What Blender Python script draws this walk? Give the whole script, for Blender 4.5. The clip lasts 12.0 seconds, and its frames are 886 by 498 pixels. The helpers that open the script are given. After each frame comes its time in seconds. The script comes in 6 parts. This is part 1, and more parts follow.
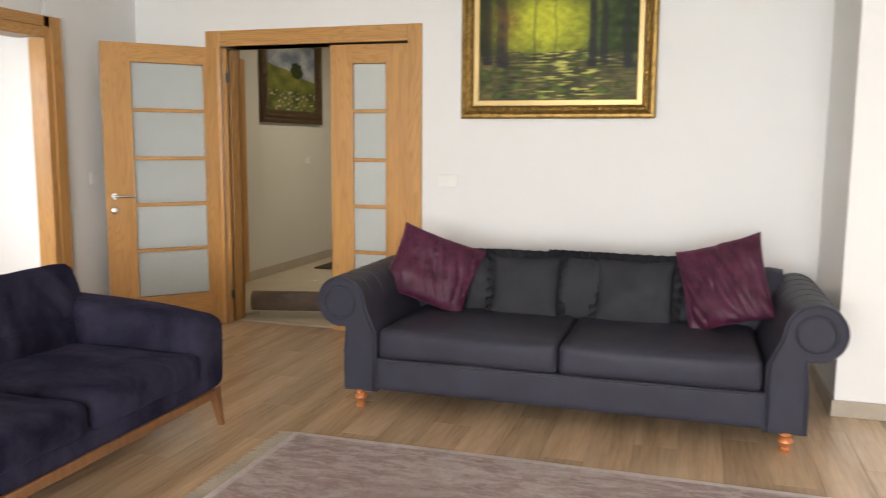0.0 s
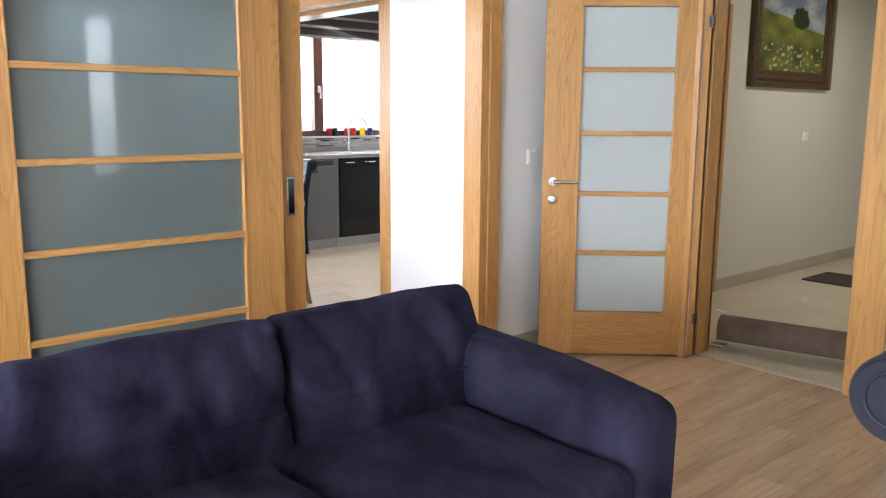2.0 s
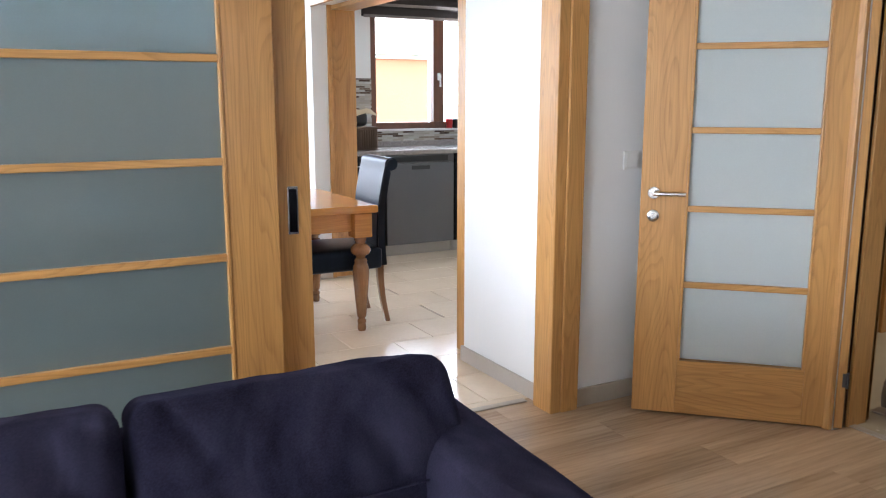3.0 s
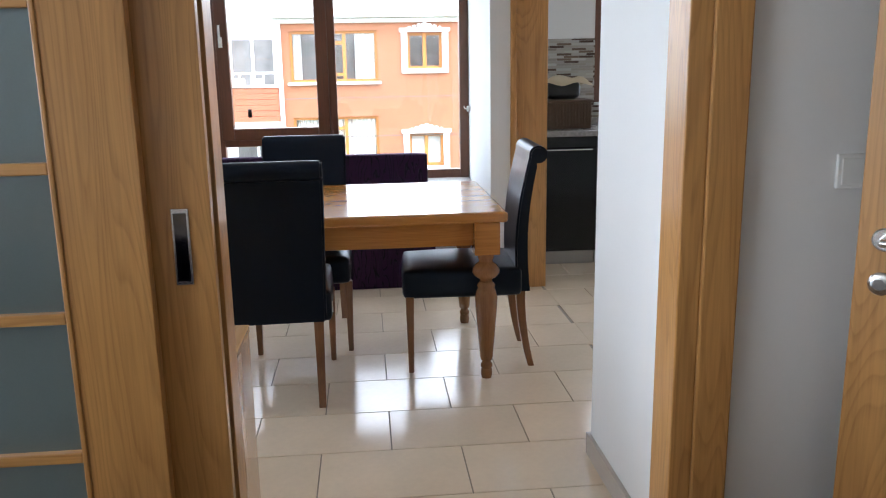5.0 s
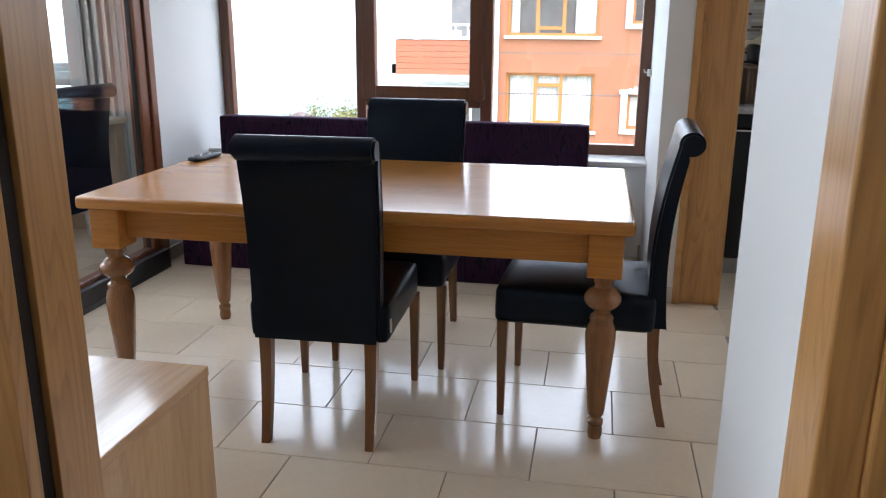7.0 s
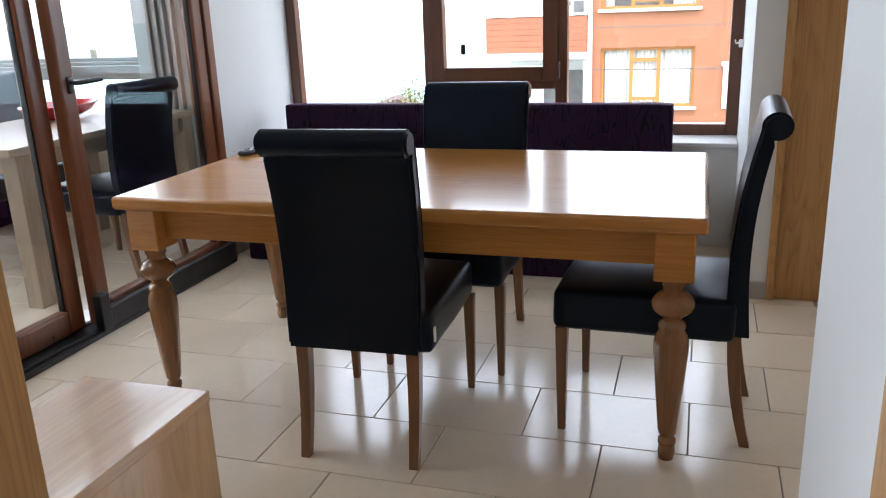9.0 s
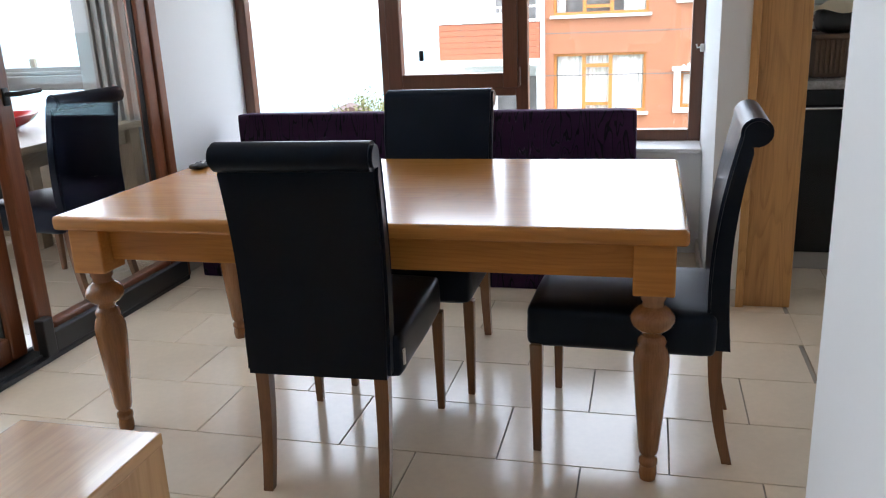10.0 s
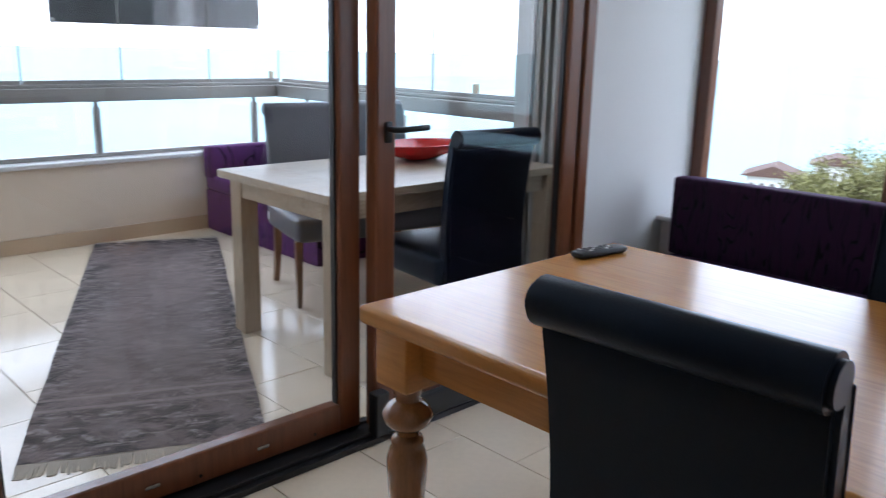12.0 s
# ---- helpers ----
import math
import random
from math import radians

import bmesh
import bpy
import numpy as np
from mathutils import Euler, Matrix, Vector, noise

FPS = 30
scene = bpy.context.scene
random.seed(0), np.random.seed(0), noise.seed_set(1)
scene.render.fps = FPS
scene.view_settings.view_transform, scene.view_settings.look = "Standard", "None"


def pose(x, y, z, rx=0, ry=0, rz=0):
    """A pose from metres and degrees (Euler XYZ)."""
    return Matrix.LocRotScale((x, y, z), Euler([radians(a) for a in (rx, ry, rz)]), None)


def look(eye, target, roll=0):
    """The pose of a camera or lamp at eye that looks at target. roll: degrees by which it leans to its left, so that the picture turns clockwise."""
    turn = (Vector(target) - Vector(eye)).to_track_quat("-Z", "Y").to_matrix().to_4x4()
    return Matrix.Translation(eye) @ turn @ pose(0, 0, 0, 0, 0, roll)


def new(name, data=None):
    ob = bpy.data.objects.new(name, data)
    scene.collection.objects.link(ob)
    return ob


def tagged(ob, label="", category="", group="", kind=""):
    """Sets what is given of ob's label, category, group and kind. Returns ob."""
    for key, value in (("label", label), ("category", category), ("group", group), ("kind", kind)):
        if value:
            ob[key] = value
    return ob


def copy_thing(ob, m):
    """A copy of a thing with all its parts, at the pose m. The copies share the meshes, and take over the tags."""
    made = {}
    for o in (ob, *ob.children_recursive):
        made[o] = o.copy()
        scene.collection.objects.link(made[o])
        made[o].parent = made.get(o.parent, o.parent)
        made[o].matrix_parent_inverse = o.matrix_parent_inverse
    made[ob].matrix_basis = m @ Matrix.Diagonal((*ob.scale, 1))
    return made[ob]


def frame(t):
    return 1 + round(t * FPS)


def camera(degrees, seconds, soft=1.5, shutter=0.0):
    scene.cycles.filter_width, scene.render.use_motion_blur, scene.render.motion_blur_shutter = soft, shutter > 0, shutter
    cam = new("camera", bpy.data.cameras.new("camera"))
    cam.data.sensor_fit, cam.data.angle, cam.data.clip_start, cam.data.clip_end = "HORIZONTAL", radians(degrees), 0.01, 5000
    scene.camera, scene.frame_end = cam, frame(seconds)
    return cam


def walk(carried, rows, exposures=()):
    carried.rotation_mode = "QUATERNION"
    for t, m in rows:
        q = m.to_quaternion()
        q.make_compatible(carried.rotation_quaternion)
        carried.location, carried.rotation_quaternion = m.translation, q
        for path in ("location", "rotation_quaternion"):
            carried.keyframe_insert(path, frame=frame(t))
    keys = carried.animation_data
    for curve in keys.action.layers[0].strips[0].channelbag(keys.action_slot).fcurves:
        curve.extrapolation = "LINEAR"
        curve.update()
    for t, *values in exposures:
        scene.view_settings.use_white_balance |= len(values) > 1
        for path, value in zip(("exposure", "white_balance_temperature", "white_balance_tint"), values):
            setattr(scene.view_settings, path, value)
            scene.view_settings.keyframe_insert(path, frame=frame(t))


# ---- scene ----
cam = camera(57.2, 12.0, 1.1, 0.2)
PATH = [
    (0, (0.331, 0.276, 1.374), (-0.255, 2.171, 1.115), 0.4),
    (0.5, (0.17, 0.488, 1.358), (-0.784, 2.223, 1.081), 0.7),
    (1, (-0.081, 0.793, 1.362), (-1.285, 2.363, 1.07), 0.7),
    (1.5, (-0.368, 1.183, 1.361), (-1.74, 2.606, 1.056), 0.9),
    (2, (-0.579, 1.645, 1.357), (-2.066, 2.941, 1.025), 0.4),
    (2.5, (-0.739, 2.151, 1.38), (-2.367, 3.26, 1.033), 0.2),
    (4.5, (-1.704, 3.672, 1.367), (-3.618, 4.074, 0.949), -0.8),
    (5, (-1.934, 3.927, 1.362), (-3.878, 4.106, 0.929), -1.0),
    (5.5, (-2.198, 4.067, 1.352), (-4.14, 4.153, 0.88), -1.2),
    (6, (-2.451, 4.23, 1.355), (-4.383, 4.133, 0.847), -0.5),
    (6.5, (-2.634, 4.351, 1.356), (-4.543, 4.079, 0.825), -0.0),
    (7, (-2.818, 4.376, 1.346), (-4.713, 4.024, 0.812), 0.4),
    (7.5, (-2.963, 4.444, 1.338), (-4.821, 3.925, 0.809), 0.4),
    (9.5, (-3.132, 4.475, 1.331), (-4.956, 3.902, 0.745), -2.7),
    (10, (-3.217, 4.404, 1.326), (-5.074, 3.922, 0.762), -2.5),
    (10.5, (-3.426, 4.341, 1.331), (-5.281, 3.813, 0.8), -1.8),
    (11, (-3.674, 4.221, 1.347), (-5.496, 3.571, 0.837), -0.3),
    (11.5, (-3.929, 4.084, 1.336), (-5.601, 3.1, 0.853), 0.3),
    (12, (-4.178, 4.058, 1.35), (-5.518, 2.654, 0.867), 1.3),
]
EXPOSURES = [(0.0, 2.33, 7200, 13), (0.5, 2.62, 7600, 13), (1.0, 2.74, 7650, 13), (1.5, 2.76, 6900, 13), (2.0, 2.74, 6200, 12), (2.6, 2.66, 6050, 12), (4.4, 1.86, 6050, 11), (5.5, 1.70, 6030, 10), (6.5, 1.45, 6000, 10), (7.5, 1.5, 6050, 10), (9.5, 1.45, 6100, 10), (10.5, 1.5, 6100, 10), (11.0, 1.52, 6080, 10), (11.5, 1.26, 5920, 10), (12.0, 0.97, 5720, 10)]
walk(cam, [(t, look(eye, target, roll)) for t, eye, target, roll in PATH], EXPOSURES)

# ---- light ----
world = bpy.data.worlds.new("world")
scene.world = world
world.use_nodes = True
wn = world.node_tree.nodes
sky = wn.new("ShaderNodeTexSky")
sky.sky_type, sky.sun_disc = "NISHITA", False
sky.sun_elevation, sky.sun_rotation = radians(58), radians(50)
sky.air_density, sky.dust_density, sky.ozone_density = 1.0, 3.0, 1.0
veil = wn.new("ShaderNodeMix")
veil.data_type = "RGBA"
veil.inputs[0].default_value = 0.55
veil.inputs[7].default_value = (19.2, 20.2, 21.8, 1)
world.node_tree.links.new(sky.outputs["Color"], veil.inputs[6])
world.node_tree.links.new(veil.outputs[2], wn["Background"].inputs["Color"])
wn["Background"].inputs["Strength"].default_value = 0.15


def lamp(name, eye, target, w, h, power, colour):
    d = bpy.data.lights.new(name, "AREA")
    d.shape, d.size, d.size_y, d.energy, d.color = "RECTANGLE", w, h, power, colour
    ob = new(name, d)
    ob.matrix_world = look(eye, target)
    return ob


sun = new("sun", bpy.data.lights.new("sun", "SUN"))
sun.data.energy, sun.data.angle, sun.data.color = 0.6, radians(12), (1.0, 0.95, 0.87)
sun.matrix_world = look((30 * math.sin(radians(50)), 30 * math.cos(radians(50)), 48), (0, 0, 0))
# skylight through the openings
lamp("skylight_living_window", (0.2, -4.4, 1.5), (0.0, 4.0, 1.7), 4.4, 1.9, 82, (0.86, 0.93, 1.0))
lamp("skylight_side_window", (3.39, 5.21, 1.5), (-3.0, 4.2, 1.4), 0.46, 1.85, 3, (0.9, 0.95, 1.0))
lamp("skylight_balcony_glazing", (-5.6, -1.42, 2.25), (-5.6, 1.6, 0.4), 3.4, 0.6, 12, (0.78, 0.89, 1.0))
lamp("skylight_balcony_door", (-5.45, 1.893, 2.02), (-5.45, 4.2, 0.0), 2.7, 0.2, 6, (0.86, 0.93, 1.0))
# extra unseen lamp under the ceiling, added to brighten the dark hall
lamp("hall_fill_light", (-2.5, 8.2, 2.6), (-2.5, 8.2, 0.0), 0.5, 0.5, 4.2, (1.0, 0.93, 0.80))
lamp("skylight_kitchen_window", (-7.84, 6.9, 2.2), (-5.0, 6.6, 0.6), 1.2, 0.3, 7, (0.9, 0.95, 1.0))

# ---- materials ----


def nodes(name):
    m = bpy.data.materials.new(name)
    m.use_nodes = True
    nt = m.node_tree
    return m, nt, nt.nodes["Principled BSDF"]


def node(nt, kind, **values):
    n = nt.nodes.new(kind)
    for key, value in values.items():
        n.inputs[key].default_value = value
    return n


def coords(nt, scale, rot=(0, 0, 0), kind="Object"):
    tc = nt.nodes.new("ShaderNodeTexCoord")
    mp = node(nt, "ShaderNodeMapping", Scale=scale, Rotation=rot)
    nt.links.new(tc.outputs[kind], mp.inputs["Vector"])
    return mp.outputs["Vector"]


def noise_tex(nt, vec, scale, detail=4.0, rough=0.55, dist=0.0):
    n = node(nt, "ShaderNodeTexNoise", Scale=scale, Detail=detail, Roughness=rough, Distortion=dist)
    nt.links.new(vec, n.inputs["Vector"])
    return n.outputs["Fac"]


def ramp(nt, fac, stops):
    r = nt.nodes.new("ShaderNodeValToRGB")
    els = r.color_ramp.elements
    while len(els) < len(stops):
        els.new(0.5)
    for e, (p, c) in zip(els, stops):
        e.position, e.color = p, (*c, 1)
    nt.links.new(fac, r.inputs["Fac"])
    return r.outputs["Color"]


def mix(nt, fac, a, b, blend="MIX"):
    n = nt.nodes.new("ShaderNodeMix")
    n.data_type, n.blend_type = "RGBA", blend
    for value, sock in ((fac, 0), (a, 6), (b, 7)):
        if isinstance(value, (int, float)):
            n.inputs[sock].default_value = value
        elif isinstance(value, tuple):
            n.inputs[sock].default_value = (*value, 1)
        else:
            nt.links.new(value, n.inputs[sock])
    return n.outputs[2]


def bump(nt, bsdf, height, strength, dist=0.01):
    b = node(nt, "ShaderNodeBump", Strength=strength, Distance=dist)
    nt.links.new(height, b.inputs["Height"])
    nt.links.new(b.outputs["Normal"], bsdf.inputs["Normal"])


def plain(name, col, rough=0.5, metal=0.0, vary=0.12, scale=3.0, fine=60.0, relief=0.05, spec=0.5, coat=0.0, sheen=0.0, random_obj=0.0):
    m, nt, b = nodes(name)
    v = coords(nt, (1, 1, 1))
    big, small = noise_tex(nt, v, scale, 5), noise_tex(nt, v, fine, 3)
    lo, hi = tuple(c * (1 - vary) for c in col), tuple(min(1, c * (1 + vary)) for c in col)
    c = ramp(nt, big, [(0.3, lo), (0.7, hi)])
    c = mix(nt, 0.25, c, ramp(nt, small, [(0.3, lo), (0.7, hi)]))
    if random_obj:
        info = nt.nodes.new("ShaderNodeObjectInfo")
        c = mix(nt, 1.0, c, ramp(nt, info.outputs["Random"], [(0, (1 - random_obj,) * 3), (1, (1, 1, 1))]), "MULTIPLY")
    nt.links.new(c, b.inputs["Base Color"])
    r = node(nt, "ShaderNodeMapRange")
    r.inputs["To Min"].default_value, r.inputs["To Max"].default_value = max(0.02, rough - 0.06), rough + 0.06
    nt.links.new(big, r.inputs["Value"])
    nt.links.new(r.outputs["Result"], b.inputs["Roughness"])
    b.inputs["Metallic"].default_value = metal
    b.inputs["Specular IOR Level"].default_value = spec
    b.inputs["Coat Weight"].default_value = coat
    b.inputs["Coat Roughness"].default_value = 0.08
    if sheen:
        b.inputs["Sheen Weight"].default_value = sheen
        b.inputs["Sheen Roughness"].default_value = 0.4
        b.inputs["Sheen Tint"].default_value = (*[min(1, c / max(col)) for c in col], 1)
    if relief:
        bump(nt, b, small, relief, 0.004)
    return m


def wood(name, light, dark, axis="Z", rough=0.38, across=14.0, along=0.9, bands=0.45, coat=0.15, relief=0.06, vary=0.0, arch=0.9):
    """Veneer or plank: long streaks along one axis, with arched growth rings."""
    m, nt, b = nodes(name)
    k = "XYZ".index(axis)
    s = [across] * 3
    s[k] = along
    v = coords(nt, s)
    if vary:
        info = nt.nodes.new("ShaderNodeObjectInfo")
        add = node(nt, "ShaderNodeVectorMath")
        mul = node(nt, "ShaderNodeVectorMath")
        mul.operation = "SCALE"
        mul.inputs[0].default_value, mul.inputs["Scale"].default_value = (31.0, 17.0, 23.0), 1.0
        nt.links.new(info.outputs["Random"], mul.inputs["Scale"])
        nt.links.new(v, add.inputs[0])
        nt.links.new(mul.outputs[0], add.inputs[1])
        v = add.outputs[0]
    w = node(nt, "ShaderNodeTexWave", Scale=0.35, Distortion=7.0, Detail=2.0)
    w.inputs["Detail Scale"].default_value = 0.7
    w.wave_type, w.bands_direction = "BANDS", "DIAGONAL"
    nt.links.new(v, w.inputs["Vector"])
    streak = noise_tex(nt, v, 1.2, 6, 0.62, 0.4)
    s2 = [across * 9] * 3
    s2[k] = along * 5
    pores = noise_tex(nt, coords(nt, s2), 1.0, 3, 0.6)
    mid = tuple((p + q) / 2 for p, q in zip(light, dark))
    c = ramp(nt, streak, [(0.28, dark), (0.5, mid), (0.75, light)])
    c = mix(nt, bands * 0.6, c, ramp(nt, w.outputs["Fac"], [(0.0, dark), (0.35, mid), (0.7, light), (1.0, light)]))
    # arched growth rings: nested contours of a long, slow swell
    s3 = [across * 0.55] * 3
    s3[k] = along * 0.95
    swell = noise_tex(nt, coords(nt, s3), 1.0, 1.5, 0.4, 0.2)
    rings = nt.nodes.new("ShaderNodeMath")
    rings.operation = "MULTIPLY"
    rings.inputs[1].default_value = 22.0
    saw = nt.nodes.new("ShaderNodeMath")
    saw.operation = "FRACT"
    nt.links.new(swell, rings.inputs[0])
    nt.links.new(rings.outputs[0], saw.inputs[0])
    c = mix(nt, bands * arch, c, ramp(nt, saw.outputs[0], [(0.0, light), (0.5, light), (0.9, tuple(0.8 * q for q in dark)), (1.0, light)]))
    c = mix(nt, 0.22, c, ramp(nt, pores, [(0.35, tuple(0.6 * q for q in dark)), (0.6, light)]))
    if vary:
        c = mix(nt, 1.0, c, ramp(nt, info.outputs["Random"], [(0, (1 - vary,) * 3), (1, (1, 1, 1))]), "MULTIPLY")
    nt.links.new(c, b.inputs["Base Color"])
    b.inputs["Roughness"].default_value = rough
    b.inputs["Coat Weight"].default_value, b.inputs["Coat Roughness"].default_value = coat, rough * 0.4
    bump(nt, b, pores, relief, 0.002)
    return m


def glass(name, tint=(1, 1, 1), gloss=0.04):
    """A thin clear pane: it lets light straight through and mirrors a little."""
    m, nt, b = nodes(name)
    nt.nodes.remove(b)
    t = nt.nodes.new("ShaderNodeBsdfTransparent")
    t.inputs["Color"].default_value = (*tint, 1)
    g = nt.nodes.new("ShaderNodeBsdfGlossy")
    g.inputs["Roughness"].default_value = 0.01
    f = nt.nodes.new("ShaderNodeLayerWeight")
    f.inputs["Blend"].default_value = 0.5
    p = nt.nodes.new("ShaderNodeMath")
    p.operation = "POWER"
    p.inputs[1].default_value = 4.5
    nt.links.new(f.outputs["Facing"], p.inputs[0])
    r = node(nt, "ShaderNodeMapRange")
    r.inputs["To Min"].default_value, r.inputs["To Max"].default_value = gloss, 0.85
    nt.links.new(p.outputs[0], r.inputs["Value"])
    mx = nt.nodes.new("ShaderNodeMixShader")
    nt.links.new(r.outputs["Result"], mx.inputs["Fac"])
    nt.links.new(t.outputs[0], mx.inputs[1])
    nt.links.new(g.outputs[0], mx.inputs[2])
    nt.links.new(mx.outputs[0], nt.nodes["Material Output"].inputs["Surface"])
    return m


def frosted(name, col, coat, clear, haze, through_glass=0.0):
    m, nt, b = nodes(name)
    v = coords(nt, (1, 1, 1))
    nt.links.new(ramp(nt, noise_tex(nt, v, 220, 2), [(0.3, tuple(0.96 * c for c in col)), (0.7, col)]), b.inputs["Base Color"])
    b.inputs["Transmission Weight"].default_value = clear
    b.inputs["Roughness"].default_value = haze
    b.inputs["IOR"].default_value = 1.3
    b.inputs["Coat Weight"].default_value, b.inputs["Coat Roughness"].default_value = coat, 0.03
    b.inputs["Specular IOR Level"].default_value = 0.2
    if through_glass:
        t = nt.nodes.new("ShaderNodeBsdfTransparent")
        t.inputs["Color"].default_value = (0.88, 0.97, 1.0, 1)
        mx = nt.nodes.new("ShaderNodeMixShader")
        mx.inputs["Fac"].default_value = through_glass
        nt.links.new(b.outputs[0], mx.inputs[1])
        nt.links.new(t.outputs[0], mx.inputs[2])
        nt.links.new(mx.outputs[0], nt.nodes["Material Output"].inputs["Surface"])
    return m


WALL = plain("white_wall_paint", (0.77, 0.768, 0.755), 0.6, vary=0.02, scale=1.2, fine=90, relief=0.05)
CEIL = plain("ceiling_paint", (0.82, 0.81, 0.79), 0.8, vary=0.02, relief=0.03)
# grey well below the wall white: the pier's shade is mixed into the paint
PIER_SHADE = plain("grey_paint_with_pier_shade", (0.42, 0.435, 0.42), 0.6, vary=0.04, scale=1.5, fine=90, relief=0.06)
HALLW = plain("hall_wall_paint", (0.62, 0.60, 0.53), 0.6, vary=0.03, scale=1.2, fine=90, relief=0.04)
CREAM = plain("balcony_cream_paint", (0.70, 0.58, 0.45), 0.7, vary=0.04, scale=2, fine=120, relief=0.1)
SKIRT = plain("beige_stone_skirting", (0.42, 0.36, 0.29), 0.35, vary=0.1, relief=0.03)
SKIRT_B = plain("warm_beige_tile_skirting", (0.52, 0.38, 0.25), 0.4, vary=0.1, relief=0.03)
SKIRT_D = plain("grey_beige_tile_skirting", (0.45, 0.40, 0.35), 0.3, vary=0.08, relief=0.02)
BEECH = wood("honey_oak_veneer_upright", (0.58, 0.305, 0.097), (0.39, 0.180, 0.048), "Z")
BEECH_X = wood("honey_oak_veneer_along_x", (0.58, 0.305, 0.097), (0.39, 0.180, 0.048), "X")
BEECH_Y = wood("honey_oak_veneer_along_y", (0.58, 0.305, 0.097), (0.39, 0.180, 0.048), "Y")
TABLEW = wood("varnished_beech_tabletop", (0.60, 0.270, 0.060), (0.46, 0.190, 0.038), "Y", rough=0.27, across=10, along=0.8, bands=0.25, coat=0.4, relief=0.02)
# darker copy of the table's beech: the backlit legs' shade is in the colour
SHADED_LEG = wood("varnished_beech_leg_shaded", (0.32, 0.140, 0.045), (0.215, 0.088, 0.027), "Z", rough=0.25, across=24, coat=0.5, arch=0.15)
CHAIRLEG = wood("walnut_stained_chair_leg", (0.25, 0.112, 0.042), (0.165, 0.070, 0.025), "Z", rough=0.3, across=30, coat=0.4, arch=0.15)
BOXW = wood("pale_ash_veneer", (0.72, 0.445, 0.215), (0.60, 0.345, 0.150), "X", rough=0.26, across=9, bands=0.4, coat=0.8, arch=0.5)
BOXW_Z = wood("pale_ash_veneer_upright", (0.72, 0.445, 0.215), (0.60, 0.345, 0.150), "Z", rough=0.26, across=9, bands=0.4, coat=0.8, arch=0.5)
PLANKW = wood("oak_laminate", (0.68, 0.48, 0.305), (0.33, 0.21, 0.118), "Y", rough=0.27, across=7, along=0.55, bands=0.5, arch=0.12, coat=0.1, vary=0.2)
PVC = wood("walnut_foil_window_frame", (0.16, 0.062, 0.030), (0.10, 0.036, 0.017), "Z", rough=0.3, across=25, bands=0.2)
PVCD = wood("walnut_foil_door_frame", (0.23, 0.082, 0.034), (0.125, 0.042, 0.018), "Z", rough=0.28, across=25, bands=0.2)
TILE = plain("beige_porcelain_tile", (0.80, 0.665, 0.50), 0.15, vary=0.07, scale=2.5, fine=40, relief=0.01, spec=0.9, random_obj=0.06)
GROUT = plain("dark_grout", (0.30, 0.255, 0.21), 0.9, vary=0.1)
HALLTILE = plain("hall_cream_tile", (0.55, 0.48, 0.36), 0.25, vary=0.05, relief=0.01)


def velvet(name, deep, brushed, tint):
    """Short pile: brushed lighter and darker bands, soft creases and a faint coloured sheen."""
    m, nt, b = nodes(name)
    nap = noise_tex(nt, coords(nt, (1.2, 1.8, 1.3)), 2.6, 4, 0.55, 0.5)
    fine = noise_tex(nt, coords(nt, (1, 1, 1)), 240, 3)
    swell = noise_tex(nt, coords(nt, (1.0, 2.0, 1.2), (radians(28), 0, 0)), 2.4, 2, 0.45, 0.8)
    c = ramp(nt, nap, [(0.36, deep), (0.52, tuple((p + q) / 2 for p, q in zip(deep, brushed))), (0.66, brushed)])
    c = mix(nt, 0.3, c, ramp(nt, fine, [(0.3, deep), (0.7, brushed)]))
    nt.links.new(c, b.inputs["Base Color"])
    b.inputs["Roughness"].default_value = 0.9
    b.inputs["Specular IOR Level"].default_value = 0.0
    b.inputs["Sheen Weight"].default_value = 0.05
    b.inputs["Sheen Roughness"].default_value = 0.5
    b.inputs["Sheen Tint"].default_value = (*tint, 1)
    crease = ramp(nt, swell, [(0.30, (0, 0, 0)), (0.70, (1, 1, 1))])
    bp = node(nt, "ShaderNodeBump", Strength=0.35, Distance=0.03)
    nt.links.new(crease, bp.inputs["Height"])
    bp2 = node(nt, "ShaderNodeBump", Strength=0.12, Distance=0.004)
    nt.links.new(fine, bp2.inputs["Height"])
    nt.links.new(bp.outputs["Normal"], bp2.inputs["Normal"])
    nt.links.new(bp2.outputs["Normal"], b.inputs["Normal"])
    return m


VELVET = velvet("aubergine_navy_velvet", (0.0050, 0.0046, 0.0098), (0.0400, 0.0372, 0.0650), (0.55, 0.55, 0.95))
CHESTER = plain("slate_grey_upholstery", (0.036, 0.036, 0.051), 0.45, vary=0.15, scale=5, fine=300, relief=0.12, spec=0.14)
CHCUSH = plain("charcoal_cushion_cloth", (0.032, 0.033, 0.040), 0.7, vary=0.15, scale=9, fine=300, relief=0.15, spec=0.12)
PURPLE = plain("plum_crushed_velvet", (0.066, 0.014, 0.034), 0.45, vary=0.5, scale=14, fine=70, relief=0.2, spec=0.25, sheen=0.14)
LEATHER = plain("black_leatherette", (0.0045, 0.0070, 0.0145), 0.33, vary=0.25, scale=6, fine=240, relief=0.08, spec=0.30)
LEATHER.node_tree.nodes["Principled BSDF"].inputs["Specular Tint"].default_value = (0.62, 0.78, 1.0, 1)
LEATHER_G = plain("slate_blue_leatherette", (0.098, 0.098, 0.112), 0.4, vary=0.1, scale=6, fine=240, relief=0.08)
CHROME = plain("brushed_chrome", (0.62, 0.62, 0.62), 0.2, 1.0, vary=0.05, relief=0)
